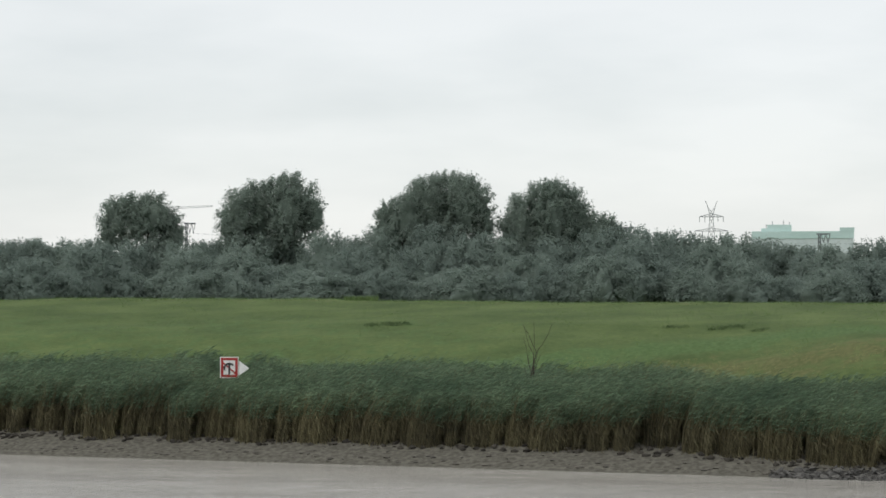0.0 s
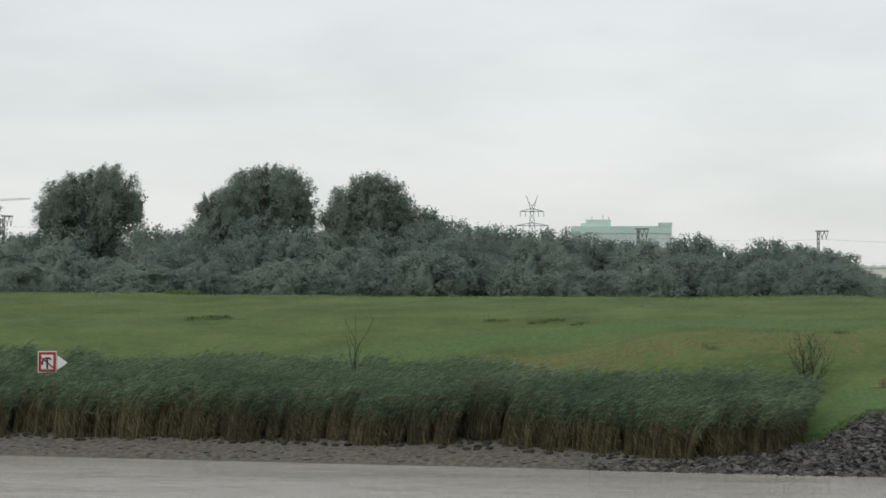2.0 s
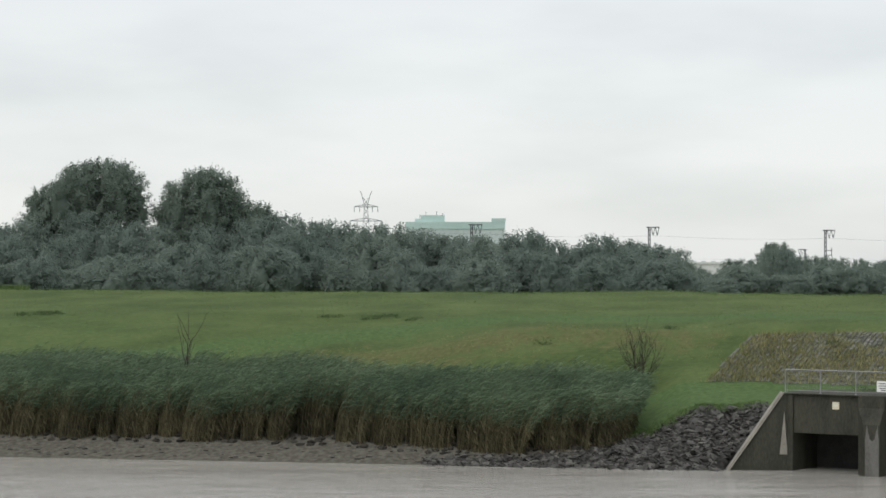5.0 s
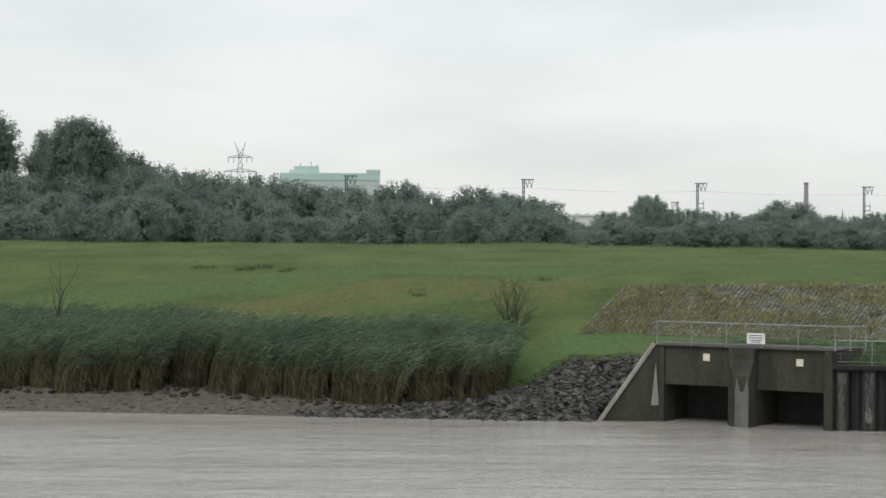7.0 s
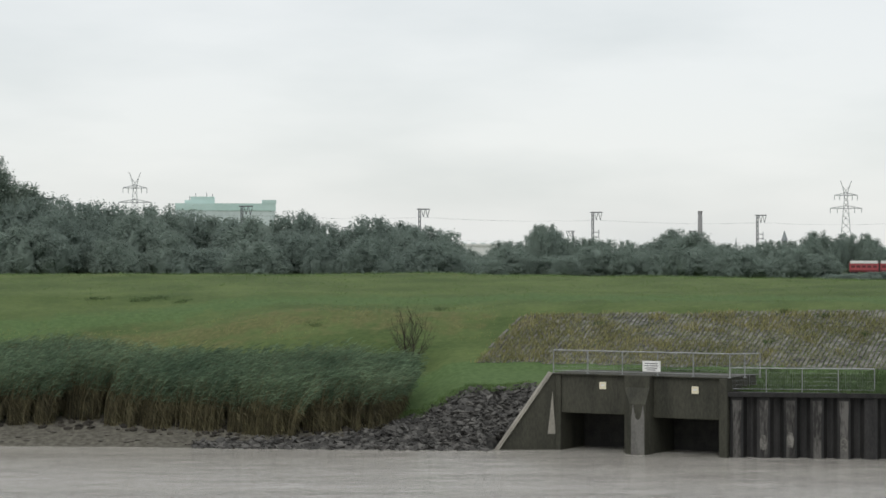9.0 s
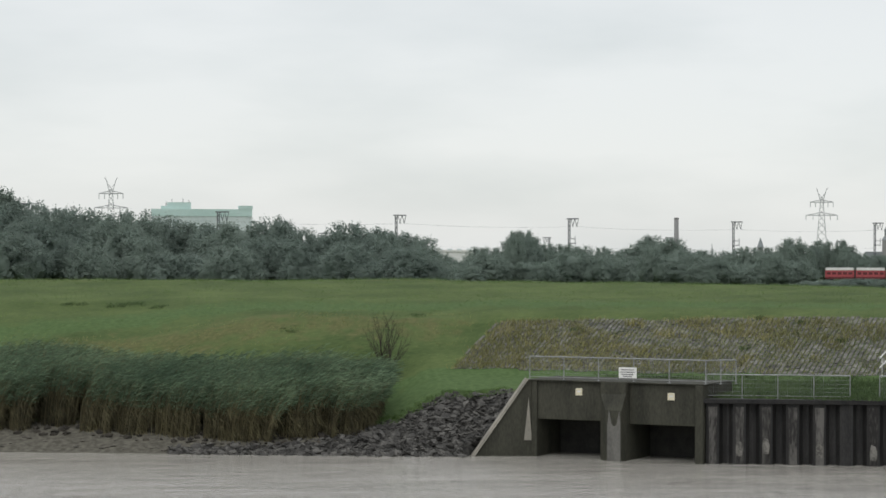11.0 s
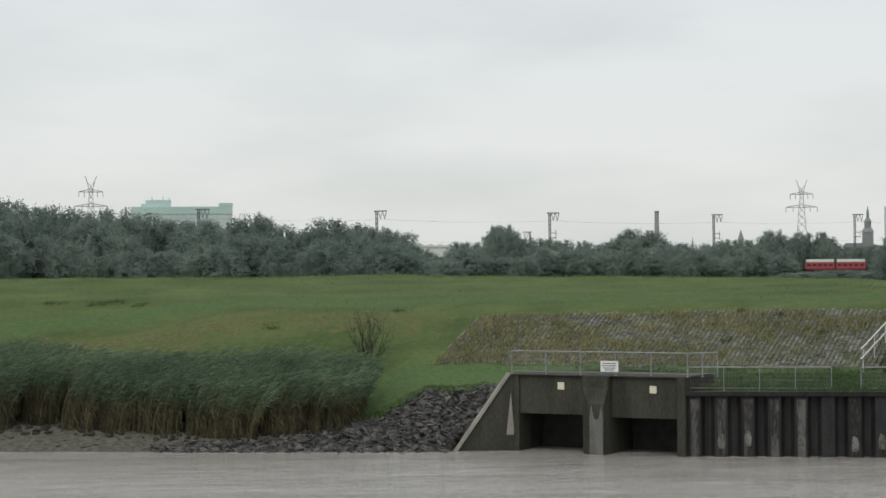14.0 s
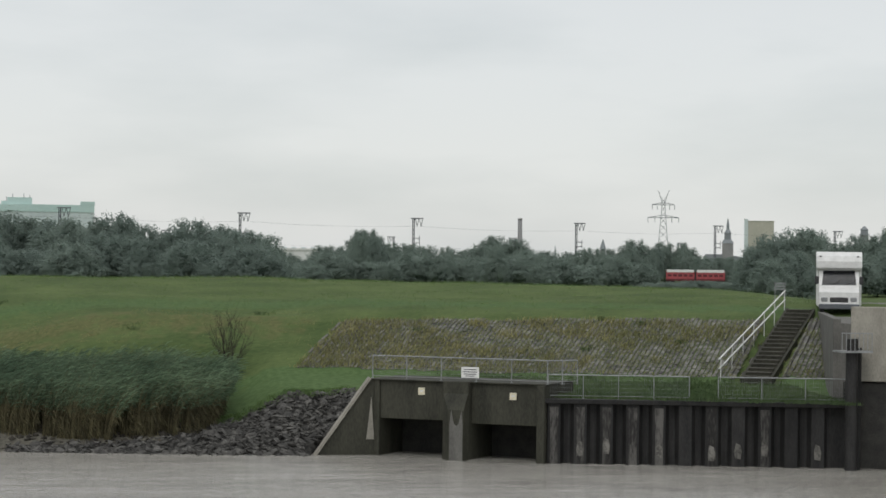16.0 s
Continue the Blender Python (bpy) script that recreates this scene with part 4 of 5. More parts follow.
def build_wood():
    rng = random.Random(5)
    kinds = []
    for k in range(7):
        r = random.Random(40 + k)
        leaders = [(r.uniform(-0.5, 0.5), r.uniform(-0.5, 0.5), 12.0, 3.4, 0.5)]
        for q in range(4 + k % 2):
            a = q * 1.4 + k + r.uniform(-0.4, 0.4)
            leaders.append((2.5 * math.cos(a), 2.5 * math.sin(a), r.uniform(7.5, 11.3), r.uniform(1.9, 2.7), 0.3))
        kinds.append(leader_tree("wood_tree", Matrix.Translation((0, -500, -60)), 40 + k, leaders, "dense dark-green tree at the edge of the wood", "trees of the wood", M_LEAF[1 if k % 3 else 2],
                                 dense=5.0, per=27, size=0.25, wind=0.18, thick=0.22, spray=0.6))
    used = set()

    def place(az, d, top, width):
        # farther trees mostly take the palest foliage, with more haze in its colour
        k = rng.choice((0, 3, 6)) if d > 400 and rng.random() < 0.8 else rng.randrange(7)
        m = stand(az, d, 3.0, rng.uniform(0, 360), (width / 9, width / 9, (top - 3.0) / 12.2))
        if k in used:
            copy_thing(kinds[k], m)
        else:
            used.add(k)
            kinds[k].matrix_basis = m

    def gap(az):
        return 15.35 < az < 17.6

    def near(az):
        return az < 5.3 or 18.15 < az < 19.3

    az = -25.5
    while az < 26:
        d = rng.uniform(360, 385) if near(az) else rng.uniform(730, 760) if gap(az) else rng.uniform(500, 560)
        k = d / 370
        rise = min(skyline(az), skyline(az - 0.25) + 0.002, skyline(az + 0.25) + 0.002)
        top = EYE + rise * d * rng.uniform(0.93, 1.02) + 0.15
        if not near(az):
            top = EYE + rise * d + rng.choice((1.2, 0.7, 0.0, -1.0))
        width = min(rng.uniform(8.5, 12.5) * k ** 0.4, max(5.0, (top - 3) * 0.95)) if near(az) else rng.uniform(5.5, 9.5)
        place(az, d, top, width)
        az += math.degrees(width / d) * (0.42 if near(az) else 0.55)
    # a second row in front, lower and bushier
    az = -25.5
    while az < 26:
        d = rng.uniform(335, 352) if near(az) else rng.uniform(455, 485)
        rise = min(skyline(az), skyline(az - 0.4) + 0.003, skyline(az + 0.4) + 0.003)
        top = 3 + (EYE + rise * d - 3) * rng.uniform(0.55, 0.88)
        width = rng.uniform(7.0, 11.0)
        if gap(az):
            top = 5.6
        place(az, d, max(top, 5.6), width)
        az += math.degrees(width / d) * 0.5


build_wood()
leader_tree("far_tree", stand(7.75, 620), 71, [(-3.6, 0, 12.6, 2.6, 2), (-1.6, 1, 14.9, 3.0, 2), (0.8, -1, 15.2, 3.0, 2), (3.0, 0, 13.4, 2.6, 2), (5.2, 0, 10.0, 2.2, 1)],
            "broad tree behind the railway, paled by haze in its colour", "", M_LEAF[2], per=30, size=0.3, wind=0.1, thick=0.3)
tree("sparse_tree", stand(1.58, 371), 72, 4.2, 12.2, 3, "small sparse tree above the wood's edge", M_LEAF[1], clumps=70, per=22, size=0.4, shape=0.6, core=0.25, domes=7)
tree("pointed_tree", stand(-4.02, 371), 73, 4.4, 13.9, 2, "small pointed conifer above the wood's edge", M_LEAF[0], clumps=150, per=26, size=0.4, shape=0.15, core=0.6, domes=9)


# ---- reeds ----
def build_reeds():
    rng = np.random.default_rng(9)
    n = 56000
    # tussocks of uneven width along the bank, each with its own height, reach and lean
    cuts = np.cumsum(rng.choice([0.4, 0.7, 1.2, 2.2], 90) * rng.uniform(0.7, 1.3, 90)) - 63
    x = rng.uniform(-62, 7.3, n)
    k = np.searchsorted(cuts, x)
    mid = np.concatenate([[cuts[0] - 0.5], (cuts[1:] + cuts[:-1]) / 2, [cuts[-1] + 0.5]])[k]
    wide = np.concatenate([[1.0], np.diff(cuts), [1.0]])[k]
    own = rng.normal(0, 1, (92, 3))[k]
    deep = rng.uniform(0, 1, n) ** 1.7
    edge = np.interp(x, [-62, -9, -3, 2, 4.5, 5.75, 6.6, 7.3], [2.95, 2.85, 2.0, 1.5, 1.8, 2.3, 3.3, 5.0])
    off = (x - mid) / wide
    v = edge + (11.4 - edge) * deep + (0.32 * own[:, 0] + 1.6 * off ** 2 + rng.normal(0, 0.14, n)) * (1 - deep)
    keep = ~((np.abs(off) > 0.38 + 0.06 * own[:, 1] + rng.uniform(-0.09, 0.12, n)) & (v < 4.6 + own[:, 2] * 2.2)) & ~((x > -9) & (v > 8.8)) & (v > edge - 0.5)
    x, v, own, off = x[keep], v[keep], own[keep], off[keep]
    n = len(x)
    y = np.array([shore(a) for a in x]) + v
    z = np.array([ground_z(a, b) for a, b in zip(x, y)])
    h = 2.72 * rng.uniform(0.70, 1.08, n) * (1 + 0.05 * np.sin(x * 0.5) + 0.045 * own[:, 0] - 0.25 * off ** 2) * np.interp(x, [-42, -36, -33, -28, -8, 0, 5, 8.4], [1.0, 1.12, 1.02, 1.06, 1.0, 0.98, 0.92, 0.80])
    lean = h * (rng.uniform(0.12, 0.46, n) + 0.07 * own[:, 1] + 0.12 * off)
    dep = rng.normal(-0.06, 0.11, n) * h
    yaw = rng.uniform(-0.9, 0.9, n)
    ts = np.array([0.0, 0.45, 0.8, 1.0])
    wd = np.array([0.014, 0.013, 0.010, 0.004])
    pts = np.stack([x[:, None] + lean[:, None] * ts ** 2.0, y[:, None] + dep[:, None] * ts ** 2, z[:, None] - 0.05 + h[:, None] * (ts - 0.10 * ts ** 3)], -1)
    side = np.stack([np.cos(yaw), np.sin(yaw), 0 * yaw], -1)[:, None, :] * wd[None, :, None]
    v8 = np.stack([pts - side, pts + side], 2).reshape(-1, 3)
    base = (np.arange(n) * 8)[:, None, None]
    f = (base + np.array([[0, 1, 3, 2], [2, 3, 5, 4], [4, 5, 7, 6]])[None]).reshape(-1, 4)
    reeds = new("reed_bed", quick_mesh("reed_bed", v8, f, M_REED_STEM))
    tagged(reeds, "dense green reed bed with straw-brown stems on the mud bank", "reeds", kind="stuff")

    def blades(name, per, lo, hi, shape, material, label, droop, longest, flat):
        i = np.repeat(np.arange(n), per)
        m = n * per
        t = lo + (hi - lo) * rng.beta(shape[0], shape[1], m)
        p = np.stack([x[i] + lean[i] * t ** 2.0, y[i] + dep[i] * t ** 2, z[i] + h[i] * (t - 0.10 * t ** 3)], -1)
        length = rng.uniform(0.3, longest, m)
        a = rng.normal(-0.1, 0.6, m)
        dirn = np.stack([np.cos(a) * rng.uniform(0.25, 0.85, m) * flat, np.sin(a) * 0.55, rng.uniform(0.15, 1.0, m) - droop], -1)
        midp = p + dirn * length[:, None] * 0.5
        tip = p + dirn * length[:, None] + np.stack([0.18 * length, 0 * length, -0.28 * length], -1)
        w = np.stack([rng.uniform(-0.4, 0.4, m), rng.uniform(-1, 1, m) * 0.5, np.ones(m)], -1) * 0.015
        if droop:
            w = w[:, [2, 1, 0]]
        vv = np.stack([p, midp - w, tip, midp + w], 1).reshape(-1, 3)
        ob = new(name, quick_mesh(name, vv, np.arange(len(vv)).reshape(-1, 4), material))
        ob.parent = reeds
        tagged(ob, label, kind="stuff")

    # long leaves, swept one way by the wind, thickest on the upper stems; withered ones hang below
    blades("leaves", 7, 0.52, 1.0, (1.6, 1.25), M_REED_LEAF, "blue-green reed leaves blown one way", 0.0, 0.72, 1.0)
    blades("withered_leaves", 5, 0.02, 0.68, (1.2, 1.1), M_REED_DEAD, "withered brown reed leaves hanging on the stems", 0.95, 0.62, 0.5)
    # dark matted roots and washed-up stalks at the foot
    v, f = [], []
    r = random.Random(19)
    for _ in range(520):
        a = r.uniform(-62, 6.8)
        foot = float(np.interp(a, [-62, -9, -3, 2, 4.5, 5.75, 7], [2.9, 2.8, 1.95, 1.45, 1.85, 2.5, 3.9])) + r.uniform(-0.55, 0.9)
        b = shore(a) + foot
        c = ground_z(a, b)
        s = r.uniform(0.06, 0.20)
        bm = bmesh.new()
        bmesh.ops.create_icosphere(bm, subdivisions=1, radius=s)
        o = len(v)
        for q in bm.verts:
            g = r.uniform(0.6, 1.3)
            v.append((a + q.co.x * g * 1.3, b + q.co.y * g, c + q.co.z * g * 0.9))
        f += [tuple(o + q.index for q in p.verts) for p in bm.faces]
        bm.free()
    roots = mesh_object("root_mat", v, f, M_ROOT, reeds, "dark wet roots and peat at the reeds' foot")
    tagged(roots, kind="stuff")


build_reeds()


# ---- far things: railway, power line, town ----
def catenary_mast(m, label):
    t = thing("catenary_mast", m, label, "mast", "masts along the railway")
    bm = bmesh.new()
    for sx in (-0.28, 0.28):
        bar(bm, (sx, 0, 0), (sx, 0, 21.2), 0.16, 4)
    for k in range(14):
        z = 1.5 * k
        bar(bm, (-0.28 if k % 2 else 0.28, 0, z), (0.28 if k % 2 else -0.28, 0, z + 1.5), 0.09, 4)
    part("post", bm, M_STEEL_GREY, t)
    part("top_arm", boxed(-0.9, 3.2, -0.12, 0.12, 21.0, 21.35), M_STEEL_GREY, t)
    for x in (1.2, 2.5):
        part("insulator", bar(bar(bmesh.new(), (x - 0.55, 0, 21.0), (x, 0, 18.6), 0.10, 4), (x + 0.55, 0, 21.0), (x, 0, 18.6), 0.10, 4), M_STEEL_GREY, t)
    part("bracket", bar(bmesh.new(), (0, 0, 14.6), (2.2, 0, 14.4), 0.11, 4), M_STEEL_GREY, t)
    part("bracket", bar(bmesh.new(), (0, 0, 12.9), (2.2, 0, 13.0), 0.11, 4), M_STEEL_GREY, t)
    part("hanger", bar(bmesh.new(), (2.0, 0, 15.4), (2.0, 0, 12.4), 0.10, 4), M_STEEL_GREY, t)
    return t


MASTS = [(-16.72, 560, 24.9), (-10.6, 580, 24.6), (-5.28, 600, 24.9), (-0.19, 650, 24.2), (4.47, 690, 24.4), (9.02, 730, 24.3), (13.30, 775, 24.2), (16.92, 830, 24.9), (20.0, 900, 24.5)]
mast = None
tops = []
for az, d, z in MASTS:
    m = Matrix.Translation(polar(az, d, z - 21.35)) @ Matrix.Rotation(radians(62 if az < -15 else -az), 4, "Z")
    mast = catenary_mast(m, "grey lattice railway mast with hanging insulators") if mast is None else copy_thing(mast, m)
    tops.append(polar(az, d, z))
line = thing("overhead_line", Matrix.Identity(4), "thin overhead wires strung between the railway masts", "wire")
for dz, dx in ((-2.8, 1.2), (-2.8, 2.5), (-9.5, 2.0), (-11.0, 2.0)):
    wire = bmesh.new()
    for a, b in zip(tops, tops[1:]):
        last = a + Vector((dx, 0, dz))
        for k in range(1, 7):
            f = k / 6
            p = a.lerp(b, f) + Vector((dx, 0, dz - 0.7 * 4 * f * (1 - f)))
            bar(wire, last, p, 0.016, 3)
            last = p
    part("wire", wire, M_STEEL_GREY, line)
# lower masts of a second line further off
for az, d, top in ((8.50, 920, 20.4), (11.70, 960, 21.0), (2.62, 860, 21.0), (16.1, 1000, 20.0)):
    copy_thing(mast, Matrix.Translation(polar(az, d, 3.0)) @ Matrix.Rotation(radians(180 - az), 4, "Z") @ Matrix.Diagonal((0.9, 0.9, (top - 3) / 21.35, 1)))


def pylon(m):
    t = thing("power_pylon", m, "pale steel lattice power pylon with three cross-arms", "pylon", "power pylons")
    bm = bmesh.new()

    def w(z):
        return 3.2 - 2.5 * min(1, z / 33)
    levels = [0, 5, 10, 14.5, 18.5, 22, 25, 28, 30.5, 33, 35]
    for sx in (-1, 1):
        for sy in (-1, 1):
            for a, b in zip(levels, levels[1:]):
                bar(bm, (sx * w(a), sy * w(a), a), (sx * w(b), sy * w(b), b), 0.13, 4)
    for a, b in zip(levels, levels[1:]):
        for sy in (-1, 1):
            bar(bm, (-w(a), sy * w(a), a), (w(b), sy * w(b), b), 0.08, 4)
            bar(bm, (w(a), sy * w(a), a), (-w(b), sy * w(b), b), 0.08, 4)
    part("tower", bm, M_STEEL_PALE, t)
    for z, half in ((28, 6.6), (33.8, 4.8)):
        bm = bmesh.new()
        for s in (-1, 1):
            bar(bm, (0, 0, z + 1.2), (s * half, 0, z), 0.12, 4)
            bar(bm, (0, 0, z - 0.1), (s * half, 0, z), 0.14, 4)
            for k in range(1, 4):
                x = s * half * k / 4
                bar(bm, (x, 0, z), (x, 0, z + 1.2 * (1 - k / 4)), 0.07, 4)
        part("cross_arm", bm, M_STEEL_PALE, t)
        for s in (-1, 1):
            for q in (1.0, 0.55):
                part("insulator", bar(bmesh.new(), (s * half * q, 0, z), (s * half * q, 0, z - 2.2), 0.13, 5), M_STEEL_PALE, t)
    bm = bmesh.new()
    for s in (-1, 1):
        bar(bm, (s * 0.6, 0, 34.5), (s * 1.9, 0, 39.2), 0.13, 4)
        bar(bm, (-s * 0.5, 0, 35), (s * 1.2, 0, 37.5), 0.10, 4)
        bar(bm, (s * 1.9, 0, 39.2), (s * 2.5, 0, 40.2), 0.11, 4)
    part("earth_wire_horn", bm, M_STEEL_PALE, t)
    return t


py1 = pylon(Matrix.Translation(polar(-2.97, 890, 3.2)) @ Matrix.Rotation(radians(3), 4, "Z"))
copy_thing(py1, Matrix.Translation(polar(15.57, 1040, 3.0)) @ Matrix.Rotation(radians(-15), 4, "Z") @ Matrix.Diagonal((1.1, 1.1, 1.055, 1)))


def build_hall():
    d = 1100
    m = Matrix.Translation(polar(-0.62, d, 3)) @ Matrix.Rotation(radians(0.6), 4, "Z")
    h = thing("industrial_hall", m, "mint-green and white industrial hall far behind the wood", "building")
    wall = part("wall", boxed(-25, 25, 0, 30, 0, 29.6), M_PALE_CLAD, h, "pale lower walls")
    part("upper_wall", boxed(-25.2, 25.2, -0.3, 30, 29.6, 33.2), M_MINT, h, "mint-green upper walls")
    part("upper_wall", boxed(18.5, 25.4, -0.4, 20, 33.2, 35.0), M_MINT, h)
    part("roof_block", boxed(-17.5, -5.5, 2, 16, 33.2, 36.6), M_MINT, h)
    part("roof_block", boxed(-20.5, -17.5, 3, 14, 33.2, 34.8), M_MINT, h)
    for i in range(9):
        part("pilaster", boxed(-24.6 + i * 6.0, -24.1 + i * 6.0, -0.25, 0.0, 0, 29.5), M_PALE_CLAD, wall)
    for x, z in ((-15, 38.4), (-9.5, 38.9), (-6.5, 38.0), (-18, 37.0)):
        part("antenna", bar(bmesh.new(), (x, 8, 32), (x, 8, z), 0.16, 4), M_STEEL_PALE, h)


build_hall()


def simple_building(name, az, d, half, depth, top, material, label, category="building", roof=None):
    b = thing(name, Matrix.Translation(polar(az, d, 3)) @ Matrix.Rotation(radians(-az), 4, "Z"), label, category)
    w = part("wall", boxed(-half, half, 0, depth, 0, top - 3), material, b)
    if roof:
        part("roof", prism([(-half - 0.3, top - 3), (half + 0.3, top - 3), (half * 0.8, top - 3 + roof), (-half * 0.8, top - 3 + roof)], -0.3, depth + 0.3), M_SLATE_FAR, b)
    return b, w


warehouse, w_wall = simple_building("warehouse", 5.9, 1150, 13, 30, 15.8, M_WHITE, "long pale warehouse seen through a gap in the trees")
part("roof", boxed(-13.4, 13.4, -0.5, 30, 12.5, 13.6), M_WHITE, warehouse)
for i in range(5):
    part("roof_light", boxed(-11.5 + i * 5, -9.0 + i * 5, 1, 6, 13.6, 14.1), M_PALE_CLAD, w_wall)

chimney = thing("chimney", Matrix.Translation(polar(11.82, 900, 3)), "tall slim brick factory chimney", "chimney")
part("shaft", bar(bmesh.new(), (0, 0, 0), (0, 0, 25.2), 1.25, 16, 0.88), M_BRICK_FAR, chimney, smooth=True)
part("rim", bar(bmesh.new(), (0, 0, 24.6), (0, 0, 25.3), 1.0, 16), M_BRICK_FAR, chimney)

block, b_wall = simple_building("tower_block", 18.06, 1000, 6.6, 14, 30.3, M_BEIGE, "beige flat-roofed tower block behind the trees")
part("roof_edge", prism([(-6.7, 27.3), (6.7, 27.3), (6.7, 27.6), (-4.6, 27.6), (-6.7, 28.6)], -0.2, 14), M_BEIGE, block)
# added slab that gives the block its paler left face
part("pale_side_face", boxed(-6.75, -5.0, -0.4, 10, 0, 28.4), M_PALE_CLAD, b_wall, "pale narrow end wall")
for r in range(8):
    part("floor_band", boxed(-4.9, 6.68, -0.1, 0.0, 3 + r * 3.0, 3.25 + r * 3.0), M_BEIGE, b_wall)

church = thing("church", Matrix.Translation(polar(17.25, 1200, 3)) @ Matrix.Rotation(radians(-17), 4, "Z"), "grey church with a stepped spire over the town", "church")
part("tower", boxed(-3.0, 3.0, -3, 3, 0, 19.5), M_BRICK_FAR, church)
bm = bmesh.new()
for z0, z1, r0, r1 in ((19.5, 21.5, 3.6, 2.4), (21.5, 25.0, 1.9, 1.9), (25.0, 27.2, 2.2, 0.9), (27.2, 29.2, 0.8, 0.8), (29.2, 33.5, 0.9, 0.08)):
    bar(bm, (0, 0, z0), (0, 0, z1), r0, 10, r1)
part("spire", bm, M_SLATE_FAR, church)
part("nave", prism([(-14, 0), (-2.5, 0), (-2.5, 13.5), (-12, 13.5), (-14, 9.5)], 0, 10), M_SLATE_FAR, church)
part("nave", prism([(2.5, 0), (12, 0), (12, 11.0), (2.5, 13.0)], 0, 10), M_SLATE_FAR, church)

lantern = thing("round_tower", Matrix.Translation(polar(20.75, 1000, 3)), "grey tower with a small domed lantern", "tower")
part("shaft", bar(bmesh.new(), (0, 0, 0), (0, 0, 21.5), 2.1, 12, 1.8), M_BRICK_FAR, lantern)
bm = bmesh.new()
bar(bm, (0, 0, 21.5), (0, 0, 22.0), 2.4, 12)
bar(bm, (0, 0, 22.0), (0, 0, 24.0), 1.7, 12)
bar(bm, (0, 0, 24.0), (0, 0, 25.6), 1.9, 12, 0.3)
part("lantern", bm, M_SLATE_FAR, lantern)

for az, d, top in ((14.0, 1150, 23.5), (12.75, 900, 17.5)):
    sp = thing("small_spire", Matrix.Translation(polar(az, d, 3)), "small pointed spire far behind the trees", "spire")
    part("base", boxed(-1.2, 1.2, -1.2, 1.2, 0, top - 8.5), M_BRICK_FAR, sp)
    part("tip", bar(bmesh.new(), (0, 0, top - 8.5), (0, 0, top - 3), 1.9 if d > 1000 else 0.4, 8, 0.08), M_SLATE_FAR, sp)

hut = thing("small_house", Matrix.Translation(polar(3.12, 353, 3)) @ Matrix.Rotation(radians(-8), 4, "Z"), "small pale gabled house half hidden in the wood", "house")
part("wall", prism([(-0.9, 0), (0.9, 0), (0.9, 5.0), (0, 6.3), (-0.9, 5.0)], 0, 5), M_WHITE, hut)
part("roof", prism([(-1.1, 4.85), (0, 6.45), (1.1, 4.85), (1.1, 5.05), (0, 6.65), (-1.1, 5.05)], -0.2, 5.2), M_SLATE_FAR, hut)
part("window", boxed(-0.35, 0.35, -0.05, 0.02, 3.6, 4.6), M_GLASS_DARK, hut)

crane = thing("tower_crane", Matrix.Translation(polar(-17.2, 1000, 3)), "pale tower crane with a level jib", "crane")
part("mast", boxed(-0.6, 0.6, -0.6, 0.6, 0, 41), M_STEEL_PALE, crane)
bm = bmesh.new()
for z in (40.6, 41.6):
    bar(bm, (-6, 0, z), (21, 0, z + (1.4 if z < 41 else 0.8)), 0.09, 4)
for k in range(18):
    bar(bm, (-6 + k * 1.5, 0, 40.7 + k * 0.05), (-5.25 + k * 1.5, 0, 41.6 + k * 0.04), 0.05, 4)
part("jib", bm, M_STEEL_PALE, crane)


def build_train():
    mid = polar(16.42, 700, 0)
    m = Matrix.Translation((mid.x, mid.y, 3.9)) @ Matrix.Rotation(radians(-16), 4, "Z")
    t = thing("railcar", m, "red two-part railcar with a white roof stripe on the railway", "train")
    for x0, x1 in ((-9.3, -0.25), (0.25, 9.4)):
        body = part("coach_body", boxed(x0, x1, -1.4, 1.4, 0.7, 3.6, bevel=0.15), M_TRAIN_RED, t)
        part("roof", boxed(x0 + 0.2, x1 - 0.2, -1.50, 1.3, 3.3, 4.2, bevel=0.06), M_WHITE, body, "white roof stripe")
        part("sill_band", boxed(x0 + 0.1, x1 - 0.1, -1.425, -1.40, 0.9, 1.25), M_TRAIN_WINDOW, body)
        n = 5
        for k in range(n):
            a = x0 + 0.5 + k * (x1 - x0 - 0.6) / n
            part("window", boxed(a, a + 1.25, -1.42, -1.36, 2.0, 2.75), M_TRAIN_WINDOW, body)
        for a in (x0 + 1.6, x1 - 1.6):
            part("bogie", boxed(a - 1.2, a + 1.2, -1.1, 1.1, 0.0, 0.75), M_INK, t)
    part("gangway", boxed(-0.25, 0.25, -0.9, 0.9, 0.8, 3.4), M_INK, t)
    bank = mesh_object("rail_bank", [(-300, -5, -1.2), (300, -5, -1.2), (300, -2, 0), (-300, -2, 0), (300, 2.5, 0), (-300, 2.5, 0), (300, 6, -1.2), (-300, 6, -1.2)], [(0, 1, 2, 3), (3, 2, 4, 5), (5, 4, 6, 7)], M_STONE_REST)
    bank.matrix_basis = m
    tagged(bank, "low gravel bank of the railway", "embankment", kind="structure")


build_train()


